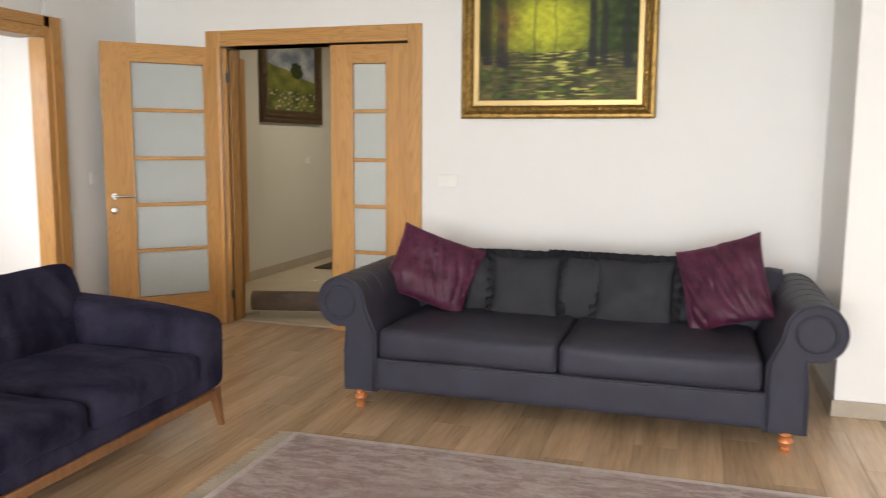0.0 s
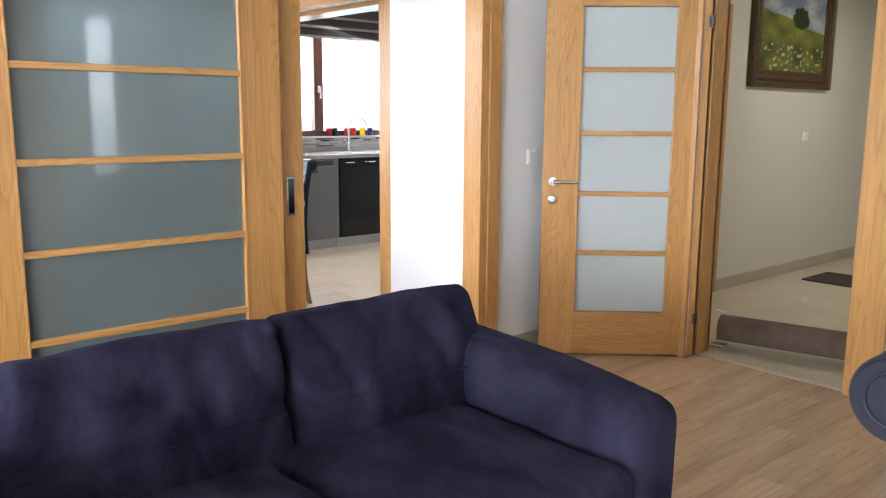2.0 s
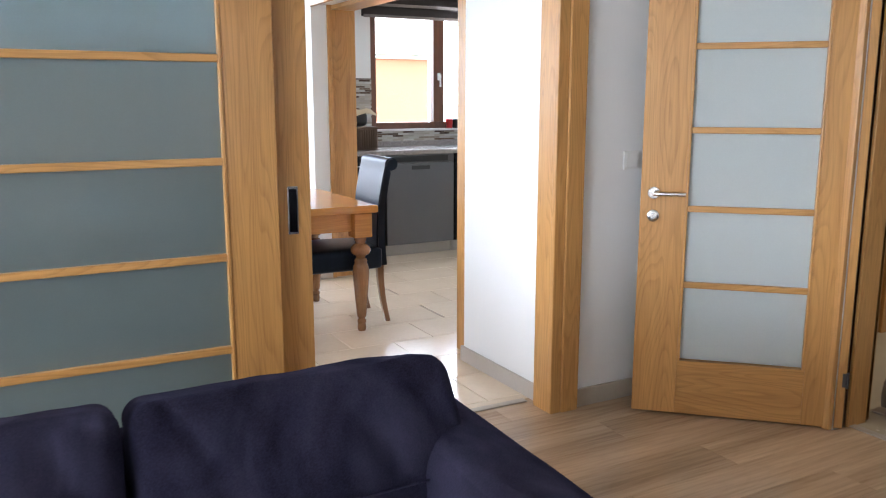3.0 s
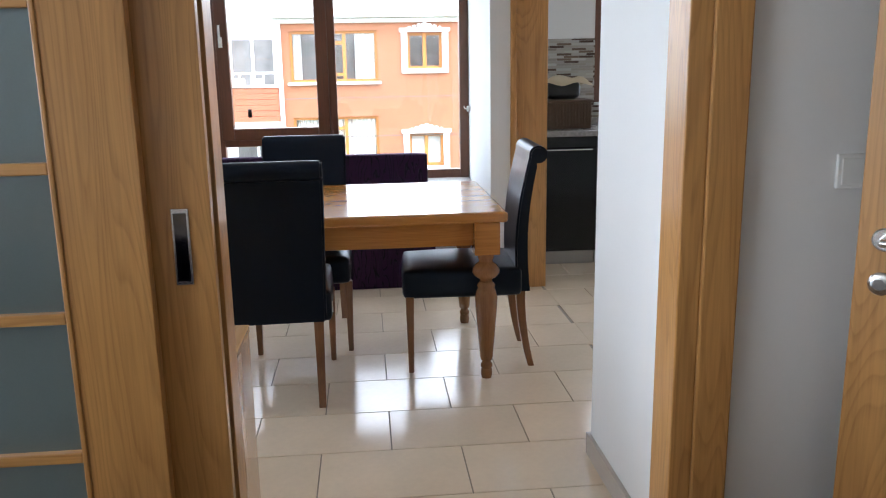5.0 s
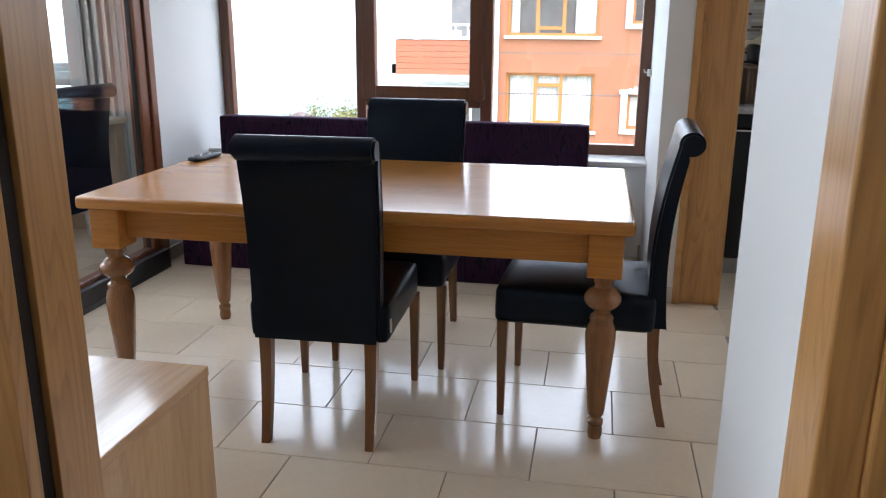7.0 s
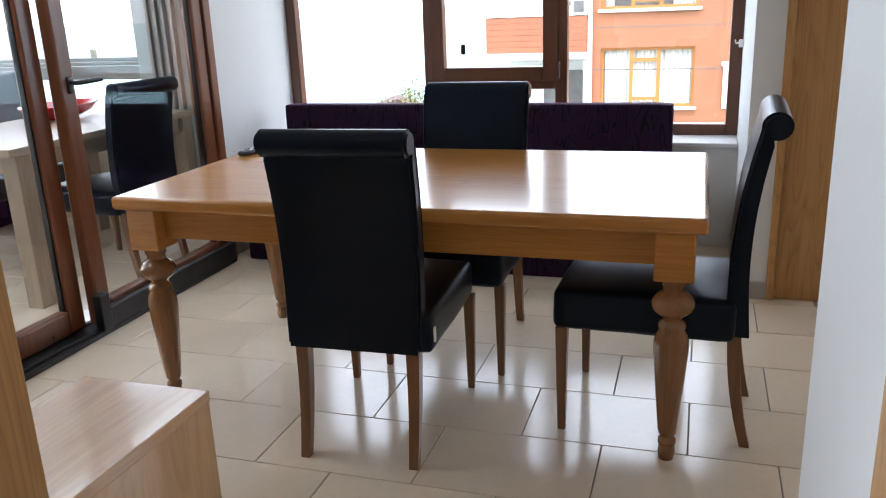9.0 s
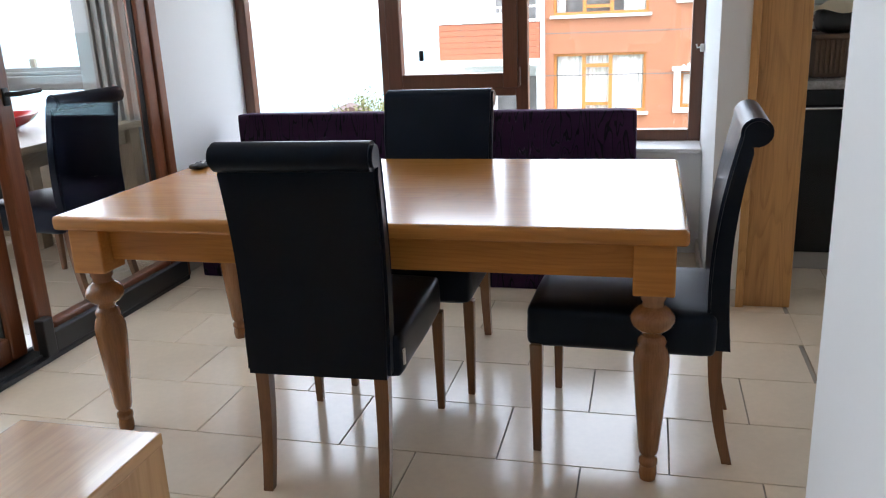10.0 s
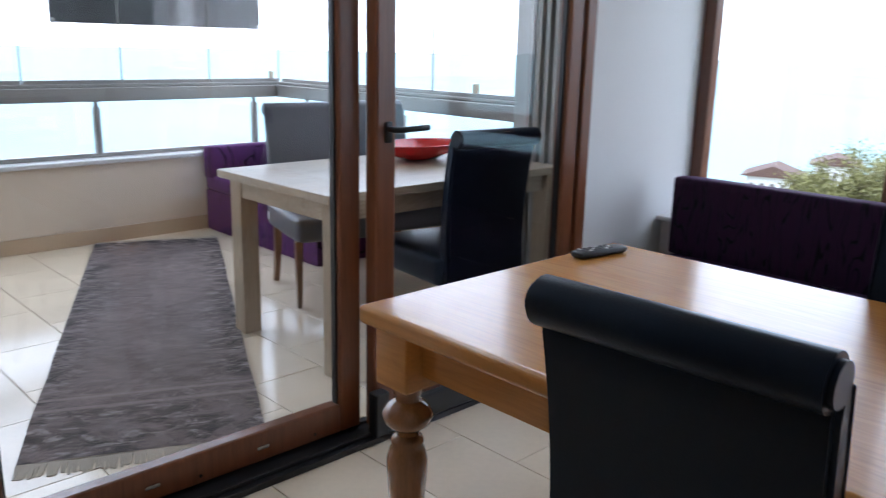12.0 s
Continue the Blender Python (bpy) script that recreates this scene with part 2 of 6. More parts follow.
BRASS = plain("antique_gilt", (0.29, 0.175, 0.05), 0.38, 0.75, vary=0.5, scale=30, fine=120, relief=0.5)
GOLDIN = plain("pale_gilt_slip", (0.62, 0.44, 0.19), 0.4, 0.4, vary=0.15, relief=0.1)
DARKFR = plain("dark_antique_frame", (0.09, 0.055, 0.025), 0.45, 0.4, vary=0.5, scale=40, fine=120, relief=0.5)
COPPER = plain("copper_varnished_wood", (0.45, 0.16, 0.055), 0.25, 0.25, vary=0.2, relief=0.02)
BLACK = plain("black_plastic", (0.012, 0.012, 0.013), 0.35, vary=0.1, relief=0.02)
BLACKG = plain("black_gloss_cabinet_front", (0.005, 0.005, 0.006), 0.12, vary=0.1, relief=0, spec=0.22)
BRUSH = plain("dark_brown_brush_seal", (0.018, 0.012, 0.009), 0.9, vary=0.4, fine=300, relief=0.5)
DARKCHROME = plain("dark_polished_metal", (0.13, 0.13, 0.135), 0.08, 1.0, vary=0.05, relief=0)
WHITEP = plain("white_plastic", (0.80, 0.79, 0.76), 0.35, vary=0.03, relief=0)
STEEL = plain("grey_steel_front", (0.11, 0.11, 0.115), 0.35, 0.8, vary=0.06, relief=0.02)
ALU = plain("grey_aluminium", (0.33, 0.315, 0.29), 0.38, 0.55, vary=0.06, relief=0.02)
MARBLE = plain("white_marble_sill", (0.66, 0.65, 0.64), 0.3, vary=0.08, scale=6, relief=0.02)
GRANITE = plain("grey_granite_worktop", (0.30, 0.28, 0.27), 0.2, vary=0.35, scale=60, fine=200, relief=0)
RED = plain("red_glass", (0.72, 0.02, 0.02), 0.12, vary=0.08, relief=0, coat=0.5)
REDP = plain("red_plastic", (0.6, 0.03, 0.03), 0.4)
YELLOWP = plain("yellow_plastic", (0.8, 0.55, 0.02), 0.4)
VIOLETP = plain("violet_plastic", (0.10, 0.04, 0.25), 0.4)
WICKER = plain("brown_wicker", (0.10, 0.055, 0.03), 0.6, vary=0.3, fine=90, relief=0.4)
CLOTH = plain("cream_cotton_cloth", (0.62, 0.52, 0.36), 0.85, vary=0.1, fine=200, relief=0.2)
BTABLE = wood("whitewashed_oak", (0.50, 0.41, 0.30), (0.38, 0.295, 0.205), "X", rough=0.4, across=10)
BTABLE_Z = wood("whitewashed_oak_upright", (0.44, 0.345, 0.24), (0.33, 0.245, 0.16), "Z", rough=0.4, across=16)
BANNER = plain("charcoal_banner_cloth", (0.035, 0.037, 0.043), 0.6, vary=0.1, fine=200, relief=0.1)
BLIND_D = plain("dark_brown_blind_cloth", (0.022, 0.014, 0.011), 0.8, vary=0.2, fine=200)
BLIND_L = plain("taupe_blind_cloth", (0.20, 0.17, 0.15), 0.8, vary=0.1, fine=200)
CLEAR = glass("clear_window_glass")
FROST = frosted("frosted_door_glass", (0.76, 0.81, 0.80), 0.0, 0.5, 0.55)
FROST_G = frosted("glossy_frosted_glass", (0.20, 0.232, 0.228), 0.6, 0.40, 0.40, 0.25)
RENDERW = plain("terracotta_render", (0.36, 0.15, 0.078), 0.85, vary=0.07, scale=0.6, fine=30, relief=0.2)
RENDERW2 = plain("white_render", (0.70, 0.70, 0.68), 0.85, vary=0.04, scale=0.6, fine=30, relief=0.1)
CLAD = plain("terracotta_cladding_board", (0.40, 0.13, 0.065), 0.6, vary=0.08, relief=0.1)
OCHRE = plain("ochre_window_frame", (0.46, 0.19, 0.04), 0.45, vary=0.06, relief=0)
CURTAIN = plain("white_curtain", (0.74, 0.73, 0.70), 0.9, vary=0.05, relief=0.05)
# dark grey standing for unlit rooms: the dimness is in the colour
DIM_PAINT = plain("painted_window_dimness", (0.16, 0.15, 0.14), 0.6, vary=0.3, relief=0)
ROOFT = plain("red_brown_roof_tile", (0.10, 0.058, 0.045), 0.8, vary=0.2, fine=15, relief=0.4)
GROUND = plain("dry_grass_and_earth", (0.13, 0.13, 0.07), 0.95, vary=0.4, scale=0.1, fine=2, relief=0.3)
# no haze is built: it is put into the sea's pale colour
SEA = plain("sea_painted_hazy", (0.26, 0.39, 0.42), 0.7, vary=0.12, scale=0.006, fine=0.2, relief=0.0, spec=0.1)
# leaf green made a little paler, with distance haze put into the colour
LEAF = plain("olive_green_leaf", (0.17, 0.165, 0.055), 0.7, vary=0.4, scale=1.5, fine=9, relief=0)
BARK = plain("grey_brown_bark", (0.09, 0.065, 0.045), 0.9, vary=0.3, fine=30, relief=0.4)
MATM = plain("dark_brown_doormat", (0.045, 0.03, 0.022), 0.95, vary=0.3, fine=150, relief=0.5)
ROLLM = plain("grey_brown_rug_backing", (0.125, 0.088, 0.064), 0.95, vary=0.35, scale=9, fine=120, relief=0.5)


def rug_mat(name, base, worn, pale, streak, length, width, inset):
    """Worn pile: drifting patches, fine streaks and a rubbed border line."""
    m, nt, b = nodes(name)
    big = noise_tex(nt, coords(nt, (1, 1.6, 1)), 2.2, 8, 0.7, 0.6)
    fine = noise_tex(nt, coords(nt, streak), 2.0, 6, 0.75)
    speck = noise_tex(nt, coords(nt, (1, 1, 1)), 45, 4, 0.7)
    c = ramp(nt, big, [(0.32, base), (0.5, worn), (0.7, pale)])
    c = mix(nt, 0.22, c, ramp(nt, fine, [(0.36, tuple(0.7 * q for q in base)), (0.5, worn), (0.68, pale)]))
    sep = nt.nodes.new("ShaderNodeSeparateXYZ")
    nt.links.new(coords(nt, (1, 1, 1)), sep.inputs[0])
    ends = []
    for axis, half in (("X", length / 2), ("Y", width / 2)):
        a = nt.nodes.new("ShaderNodeMath")
        a.operation = "ABSOLUTE"
        nt.links.new(sep.outputs[axis], a.inputs[0])
        d = nt.nodes.new("ShaderNodeMath")
        d.operation = "SUBTRACT"
        d.inputs[0].default_value = half
        nt.links.new(a.outputs[0], d.inputs[1])
        ends.append(d.outputs[0])
    e = nt.nodes.new("ShaderNodeMath")
    e.operation = "MINIMUM"
    nt.links.new(ends[0], e.inputs[0])
    nt.links.new(ends[1], e.inputs[1])
    blotch = noise_tex(nt, coords(nt, (2.2, 5.5, 3)), 3.2, 6, 0.7, 0.5)
    band = ramp(nt, e.outputs[0], [(0.0, (0.5, 0.5, 0.5)), (inset * 0.35, (1, 1, 1)), (inset * 0.5, (0.55, 0.55, 0.55)), (inset * 4, (0.5, 0.5, 0.5)), (inset * 9, (0.12, 0.12, 0.12))])
    wear = mix(nt, 1.0, band, ramp(nt, blotch, [(0.46, (0.04, 0.04, 0.04)), (0.56, (1, 1, 1))]), "MULTIPLY")
    edge = ramp(nt, e.outputs[0], [(0.0, (0.75, 0.75, 0.75)), (inset * 0.4, (0.75, 0.75, 0.75)), (inset * 0.55, (0, 0, 0))])
    c = mix(nt, edge, c, pale)
    c = mix(nt, wear, c, pale)
    c = mix(nt, 0.45, c, ramp(nt, speck, [(0.3, (0.6, 0.6, 0.6)), (0.65, (1, 1, 1))]), "MULTIPLY")
    nt.links.new(c, b.inputs["Base Color"])
    b.inputs["Roughness"].default_value = 0.95
    b.inputs["Sheen Weight"].default_value = 0.15
    bump(nt, b, speck, 0.6, 0.006)
    return m


RUG = rug_mat("mauve_taupe_worn_rug", (0.42, 0.28, 0.25), (0.54, 0.385, 0.345), (0.86, 0.78, 0.74), (5, 16, 9), 3.2, 2.4, 0.07)


def runner_mat(name, dark, worn, pale, length, width):
    """A smooth rubbed field inside a dark, streaky border, with pale cross lines near one end."""
    m, nt, b = nodes(name)
    v = coords(nt, (1, 1, 1))
    big = noise_tex(nt, v, 3.0, 5, 0.6, 0.5)
    streak = noise_tex(nt, coords(nt, (11, 6, 9)), 2.0, 8, 0.75, 0.6)
    speck = noise_tex(nt, v, 60, 3, 0.7)
    sep = nt.nodes.new("ShaderNodeSeparateXYZ")
    nt.links.new(v, sep.inputs[0])

    def calc(op, a, c):
        n = nt.nodes.new("ShaderNodeMath")
        n.operation = op
        for value, sock in ((a, 0), (c, 1)):
            if isinstance(value, (int, float)):
                n.inputs[sock].default_value = value
            else:
                nt.links.new(value, n.inputs[sock])
        return n.outputs[0]

    side = calc("SUBTRACT", width / 2, calc("ABSOLUTE", sep.outputs["Y"], 0.0))
    end = calc("SUBTRACT", length / 2, sep.outputs["X"])
    far = calc("ADD", length / 2, sep.outputs["X"])
    inner = calc("MINIMUM", side, calc("MULTIPLY", calc("MINIMUM", end, calc("MULTIPLY", far, 2.5)), 0.24))
    drift = calc("ADD", inner, calc("MULTIPLY", calc("SUBTRACT", big, 0.5), 0.16))
    inside = ramp(nt, drift, [(0.02, (0.08, 0.08, 0.08)), (0.18, (0.84, 0.84, 0.84))])
    border = ramp(nt, streak, [(0.44, dark), (0.52, tuple(0.6 * q for q in worn)), (0.62, pale)])
    field = ramp(nt, big, [(0.3, tuple(0.85 * q for q in worn)), (0.7, tuple(1.3 * q for q in worn))])
    patch = noise_tex(nt, coords(nt, (1.6, 1, 1)), 5.0, 4, 0.6, 0.8)
    border = mix(nt, ramp(nt, patch, [(0.47, (0, 0, 0)), (0.62, (0.85, 0.85, 0.85))]), border, field)
    field = mix(nt, 0.10, field, border)
    c = mix(nt, inside, border, field)
    for at, w in ((0.40, 0.012), (0.50, 0.010)):
        near = calc("ABSOLUTE", calc("SUBTRACT", end, at), 0.0)
        c = mix(nt, ramp(nt, near, [(0.0, (0.7, 0.7, 0.7)), (w, (0.5, 0.5, 0.5)), (w * 1.5, (0, 0, 0))]), c, tuple(1.7 * q for q in worn))
    c = mix(nt, 0.5, c, ramp(nt, speck, [(0.3, (0.6, 0.6, 0.6)), (0.65, (1, 1, 1))]), "MULTIPLY")
    nt.links.new(c, b.inputs["Base Color"])
    b.inputs["Roughness"].default_value = 0.9
    b.inputs["Sheen Weight"].default_value = 0.1
    bump(nt, b, streak, 0.15, 0.004)
    return m


RUG_B = runner_mat("silvery_plum_worn_rug", (0.045, 0.036, 0.042), (0.31, 0.242, 0.232), (0.60, 0.52, 0.50), 3.12, 0.8)
FRINGE = plain("off_white_rug_fringe", (0.40, 0.34, 0.27), 0.9, vary=0.2, fine=200)


def vine_cloth(name, base, line, axis_scale):
    """Aubergine cloth with thin dark wavy stalks running upright."""
    m, nt, b = nodes(name)
    swell = noise_tex(nt, coords(nt, axis_scale), 1.0, 2.0, 0.45, 0.35)
    rings = nt.nodes.new("ShaderNodeMath")
    rings.operation = "MULTIPLY"
    rings.inputs[1].default_value = 9.0
    saw = nt.nodes.new("ShaderNodeMath")
    saw.operation = "PINGPONG"
    saw.inputs[1].default_value = 0.5
    nt.links.new(swell, rings.inputs[0])
    nt.links.new(rings.outputs[0], saw.inputs[0])
    stalk = ramp(nt, saw.outputs[0], [(0.0, (0, 0, 0)), (0.07, (0, 0, 0)), (0.13, (1, 1, 1)), (1.0, (1, 1, 1))])
    c = mix(nt, stalk, line, base)
    nt.links.new(c, b.inputs["Base Color"])
    b.inputs["Roughness"].default_value = 0.75
    b.inputs["Sheen Weight"].default_value = 0.12
    b.inputs["Sheen Tint"].default_value = (0.6, 0.3, 0.7, 1)
    b.inputs["Specular IOR Level"].default_value = 0.15
    bump(nt, b, stalk, 0.5, 0.006)
    return m


VINE = vine_cloth("aubergine_vine_cloth", (0.026, 0.008, 0.028), (0.004, 0.003, 0.006), (3.0, 13.0, 2.4))
VINE_B = vine_cloth("violet_vine_cloth", (0.085, 0.024, 0.105), (0.020, 0.006, 0.028), (3.0, 13.0, 2.4))


def mosaic(name):
    m, nt, b = nodes(name)
    v = coords(nt, (1, 1, 1))
    sep = nt.nodes.new("ShaderNodeSeparateXYZ")
    com = nt.nodes.new("ShaderNodeCombineXYZ")
    nt.links.new(v, sep.inputs[0])
    nt.links.new(sep.outputs["Y"], com.inputs["X"])
    nt.links.new(sep.outputs["Z"], com.inputs["Y"])
    br = nt.nodes.new("ShaderNodeTexBrick")
    br.inputs["Scale"].default_value = 1.0
    br.inputs["Brick Width"].default_value, br.inputs["Row Height"].default_value = 0.11, 0.018
    br.inputs["Mortar Size"].default_value, br.inputs["Bias"].default_value = 0.0015, 0.0
    br.inputs["Color1"].default_value, br.inputs["Color2"].default_value = (0, 0, 0, 1), (1, 1, 1, 1)
    br.inputs["Mortar"].default_value = (0.5, 0.5, 0.5, 1)
    nt.links.new(com.outputs[0], br.inputs["Vector"])
    c = ramp(nt, br.outputs["Color"], [(0.0, (0.05, 0.025, 0.015)), (0.22, (0.16, 0.11, 0.075)), (0.4, (0.36, 0.33, 0.28)), (0.7, (0.50, 0.48, 0.44)), (1.0, (0.30, 0.27, 0.23))])
    nt.links.new(c, b.inputs["Base Color"])
    b.inputs["Roughness"].default_value = 0.2
    return m


MOSAIC = mosaic("brown_and_white_strip_mosaic")


def painted(name):
    m, nt, b = nodes(name)
    at = nt.nodes.new("ShaderNodeVertexColor")
    at.layer_name = "paint"
    nt.links.new(at.outputs["Color"], b.inputs["Base Color"])
    b.inputs["Roughness"].default_value = 0.5
    b.inputs["Specular IOR Level"].default_value = 0.15
    bump(nt, b, noise_tex(nt, coords(nt, (1, 1, 1)), 90, 4), 0.3, 0.004)
    return m


PAINT = painted("oil_paint_on_canvas")

# ---- mesh helpers ----


def box(bm, x0, x1, y0, y1, z0, z1, bev=0.0, seg=2):
    m = Matrix.Translation(((x0 + x1) / 2, (y0 + y1) / 2, (z0 + z1) / 2)) @ Matrix.Diagonal((abs(x1 - x0), abs(y1 - y0), abs(z1 - z0), 1))
    vs = bmesh.ops.create_cube(bm, size=1.0, matrix=m)["verts"]
    if bev:
        es = list({e for v in vs for e in v.link_edges})
        bmesh.ops.bevel(bm, geom=es, offset=bev, segments=seg, affect="EDGES", clamp_overlap=True, profile=0.5)
    return vs


def boxes(*rows, bev=0.0):
    bm = bmesh.new()
    for r in rows:
        box(bm, *r, bev=bev)
    return bm


def lathe(bm, profile, centre=(0, 0, 0), n=20):
    """Turned shape round the z axis from (radius, z) pairs."""
    rings = []
    for r, z in profile:
        rings.append([bm.verts.new((centre[0] + r * math.cos(2 * math.pi * i / n), centre[1] + r * math.sin(2 * math.pi * i / n), centre[2] + z)) for i in range(n)])
    for a, b in zip(rings, rings[1:]):
        for i in range(n):
            bm.faces.new((a[i], a[(i + 1) % n], b[(i + 1) % n], b[i]))
    for r in (rings[0], rings[-1]):
        bm.faces.new(r)
    bmesh.ops.recalc_face_normals(bm, faces=bm.faces)


def tube(bm, pts, r, n=8):
    """A round bar along points."""
    rings = []
    for i, p in enumerate(pts):
        p = Vector(p)
        d = (Vector(pts[min(i + 1, len(pts) - 1)]) - Vector(pts[max(i - 1, 0)])).normalized()
        q = d.to_track_quat("Z", "Y")
        rings.append([bm.verts.new(p + q @ Vector((r * math.cos(2 * math.pi * k / n), r * math.sin(2 * math.pi * k / n), 0))) for k in range(n)])
    for a, b in zip(rings, rings[1:]):
        for k in range(n):
            bm.faces.new((a[k], a[(k + 1) % n], b[(k + 1) % n], b[k]))
    bm.faces.new(rings[0])
    bm.faces.new(rings[-1])
    bmesh.ops.recalc_face_normals(bm, faces=bm.faces)


def extrude(bm, outline, a, b, axis="X"):
    """A closed outline in the plane across the axis, drawn out from a to b."""
    def place(u, v, w):
        return {"X": (w, u, v), "Y": (u, w, v), "Z": (u, v, w)}[axis]
    one = [bm.verts.new(place(u, v, a)) for u, v in outline]
    two = [bm.verts.new(place(u, v, b)) for u, v in outline]
    n = len(outline)
    for i in range(n):
        bm.faces.new((one[i], one[(i + 1) % n], two[(i + 1) % n], two[i]))
    bm.faces.new(one)
    bm.faces.new(two)
    bmesh.ops.recalc_face_normals(bm, faces=bm.faces)


def soft(bm, centre, size, r=0.05, puff=(0, 0, 0), n=9, wrinkle=0.0, turn=None, freq=5.0):
    """An upholstered block: rounded edges, swollen faces, slight creases."""
    raw = bmesh.new()
    bmesh.ops.create_cube(raw, size=2.0)
    bmesh.ops.subdivide_edges(raw, edges=raw.edges[:], cuts=n, use_grid_fill=True)
    half = [s / 2 for s in size]
    r = min(r, *half)
    for v in raw.verts:
        p = [math.sin(c * math.pi / 2) if abs(c) < 0.999 else c for c in v.co]
        q = Vector([p[k] * half[k] for k in range(3)])
        inner = Vector([max(-(half[k] - r), min(half[k] - r, q[k])) for k in range(3)])
        d = q - inner
        out = d.normalized() if d.length > 1e-6 else Vector((0, 0, 0))
        if d.length > 1e-6:
            q = inner + out * r
        for k in range(3):
            i, j = (k + 1) % 3, (k + 2) % 3
            q[k] += math.copysign(abs(p[k]) ** 4, p[k]) * puff[k] * (1 - p[i] ** 2) * (1 - p[j] ** 2)
        if wrinkle:
            w = Vector(centre) + q
            q += out * wrinkle * (noise.noise(w * freq) + 0.5 * noise.noise(w * freq * 2.7))
        v.co = (turn @ q if turn else q) + Vector(centre)
    made = {v: bm.verts.new(v.co) for v in raw.verts}
    for f in raw.faces:
        bm.faces.new([made[v] for v in f.verts])
    raw.free()


def pillow(bm, w, h, t, m, n=40, crease=0.008):
    """A loose cushion with pulled corners, standing in its own plane (x, z)."""
    sides = []
    for s in (1, -1):
        rows = []
        for i in range(n + 1):
            row = []
            for j in range(n + 1):
                u, v = 2 * i / n - 1, 2 * j / n - 1
                pinch = 1 - 0.07 * (1 - abs(v) ** 2) * abs(u) ** 3
                pinch2 = 1 - 0.07 * (1 - abs(u) ** 2) * abs(v) ** 3
                th = t / 2 * (max(0, (1 - u ** 2) * (1 - v ** 2))) ** 0.42
                p = Vector((u * w / 2 * pinch, s * th, v * h / 2 * pinch2))
                if th > 0.002:
                    p.y += s * min(crease, 0.014) * noise.noise(Vector((u * 2.2, v * 2.2 + s, w * 9)))
                    if crease > 0.015:
                        fold = max(0, 1 - abs(noise.noise(Vector((u * 4.6 + v * 1.6, v * 0.8 - u * 0.3, s + w * 5)))) * 3.2) ** 1.5
                        p.y -= s * 0.020 * fold * min(1, th / 0.03)
                row.append(bm.verts.new(m @ p))
            rows.append(row)
        for i in range(n):
            for j in range(n):
                bm.faces.new((rows[i][j], rows[i + 1][j], rows[i + 1][j + 1], rows[i][j + 1]))
        sides.append(rows)
    bmesh.ops.remove_doubles(bm, verts=bm.verts, dist=0.0005)
    bmesh.ops.recalc_face_normals(bm, faces=bm.faces)


def part(name, bm, material, parent=None, label="", smooth=False, angle=40):
    me = bpy.data.meshes.new(name)
    bm.to_mesh(me)
    bm.free()
    me.materials.append(material)
    if smooth:
        me.polygons.foreach_set("use_smooth", [True] * len(me.polygons))
        me.set_sharp_from_angle(angle=radians(angle))
    ob = new(name, me)
    if parent:
        ob.parent = parent
    if label:
        tagged(ob, label)
    return ob


def thing(name, m, label, category, group="", kind=""):
    ob = new(name)
    ob.empty_display_size = 0.1
    ob.matrix_basis = m
    return tagged(ob, label, category, group, kind)


def structure(name, bm, material, label, category):
    return tagged(part(name, bm, material), label, category, kind="structure")


# ---- the shell ----
# living room: x -3.75 to 3.4, y -2.7 to 5.6; dining room: x -7.65 to -3.93, y 2.0 to 4.69
CEILING = 2.65
structure("wall_living_west", boxes((-3.93, -3.75, -4.7, 2.10, 0, CEILING), (-3.8585, -3.75, 4.689, 5.6, 0, CEILING), (-3.93, -3.75, 2.10, 4.66, 2.06, CEILING)), WALL, "white painted wall round the wide sliding door", "wall")
structure("wall_living_north", boxes((-3.93, -3.02, 5.6, 5.82, 0, CEILING), (-1.57, 3.6, 5.6, 5.82, 0, CEILING), (-3.02, -1.57, 5.6, 5.82, 2.06, CEILING)), WALL, "white painted wall behind the tufted sofa", "wall")
structure("wall_living_pier", boxes((1.06, 1.9, 4.72, 5.6, 0, CEILING)), WALL, "white painted pier beside the tufted sofa", "wall")
structure("wall_living_south", boxes((-3.93, -2.1, -4.7, -4.5, 0, CEILING), (2.5, 3.6, -4.7, -4.5, 0, CEILING), (-2.1, 2.5, -4.7, -4.5, 0, 0.5), (-2.1, 2.5, -4.7, -4.5, 2.5, CEILING)), WALL, "white painted window wall of the living room", "wall")
structure("wall_living_east", boxes((3.4, 3.6, -4.5, 4.92, 0, CEILING), (3.4, 3.6, 5.5, 5.6, 0, CEILING), (3.4, 3.6, 4.92, 5.5, 0, 0.5), (3.4, 3.6, 4.92, 5.5, 2.5, CEILING)), WALL, "white painted side wall of the living room", "wall")
structure("ceiling_living", boxes((-3.93, 3.6, -4.7, 5.82, CEILING, CEILING + 0.15)), CEIL, "white painted living room ceiling", "ceiling")
structure("wall_dining_north_east", boxes((-4.57, -3.86, 4.69, 5.02, 0, CEILING)), WALL, "white painted wall stub between sliding door and kitchen", "wall")
structure("wall_dining_north_west", boxes((-7.95, -6.905, 4.68, 5.02, 0, CEILING), (-6.905, -6.84, 4.68, 4.83, 0, CEILING), (-6.905, -6.84, 4.83, 5.02, 2.06, CEILING)), WALL, "white painted pier between window and kitchen opening", "wall")
structure("wall_dining_lintel", boxes((-6.84, -4.57, 4.69, 5.02, 2.06, CEILING)), WALL, "white painted lintel over the kitchen opening", "wall")
structure("wall_dining_west", boxes((-8.05, -7.65, 1.95, 4.68, -0.2, 0.555), (-8.05, -7.65, 1.95, 4.68, 2.32, CEILING)), WALL, "white painted wall below the dining room window", "wall")
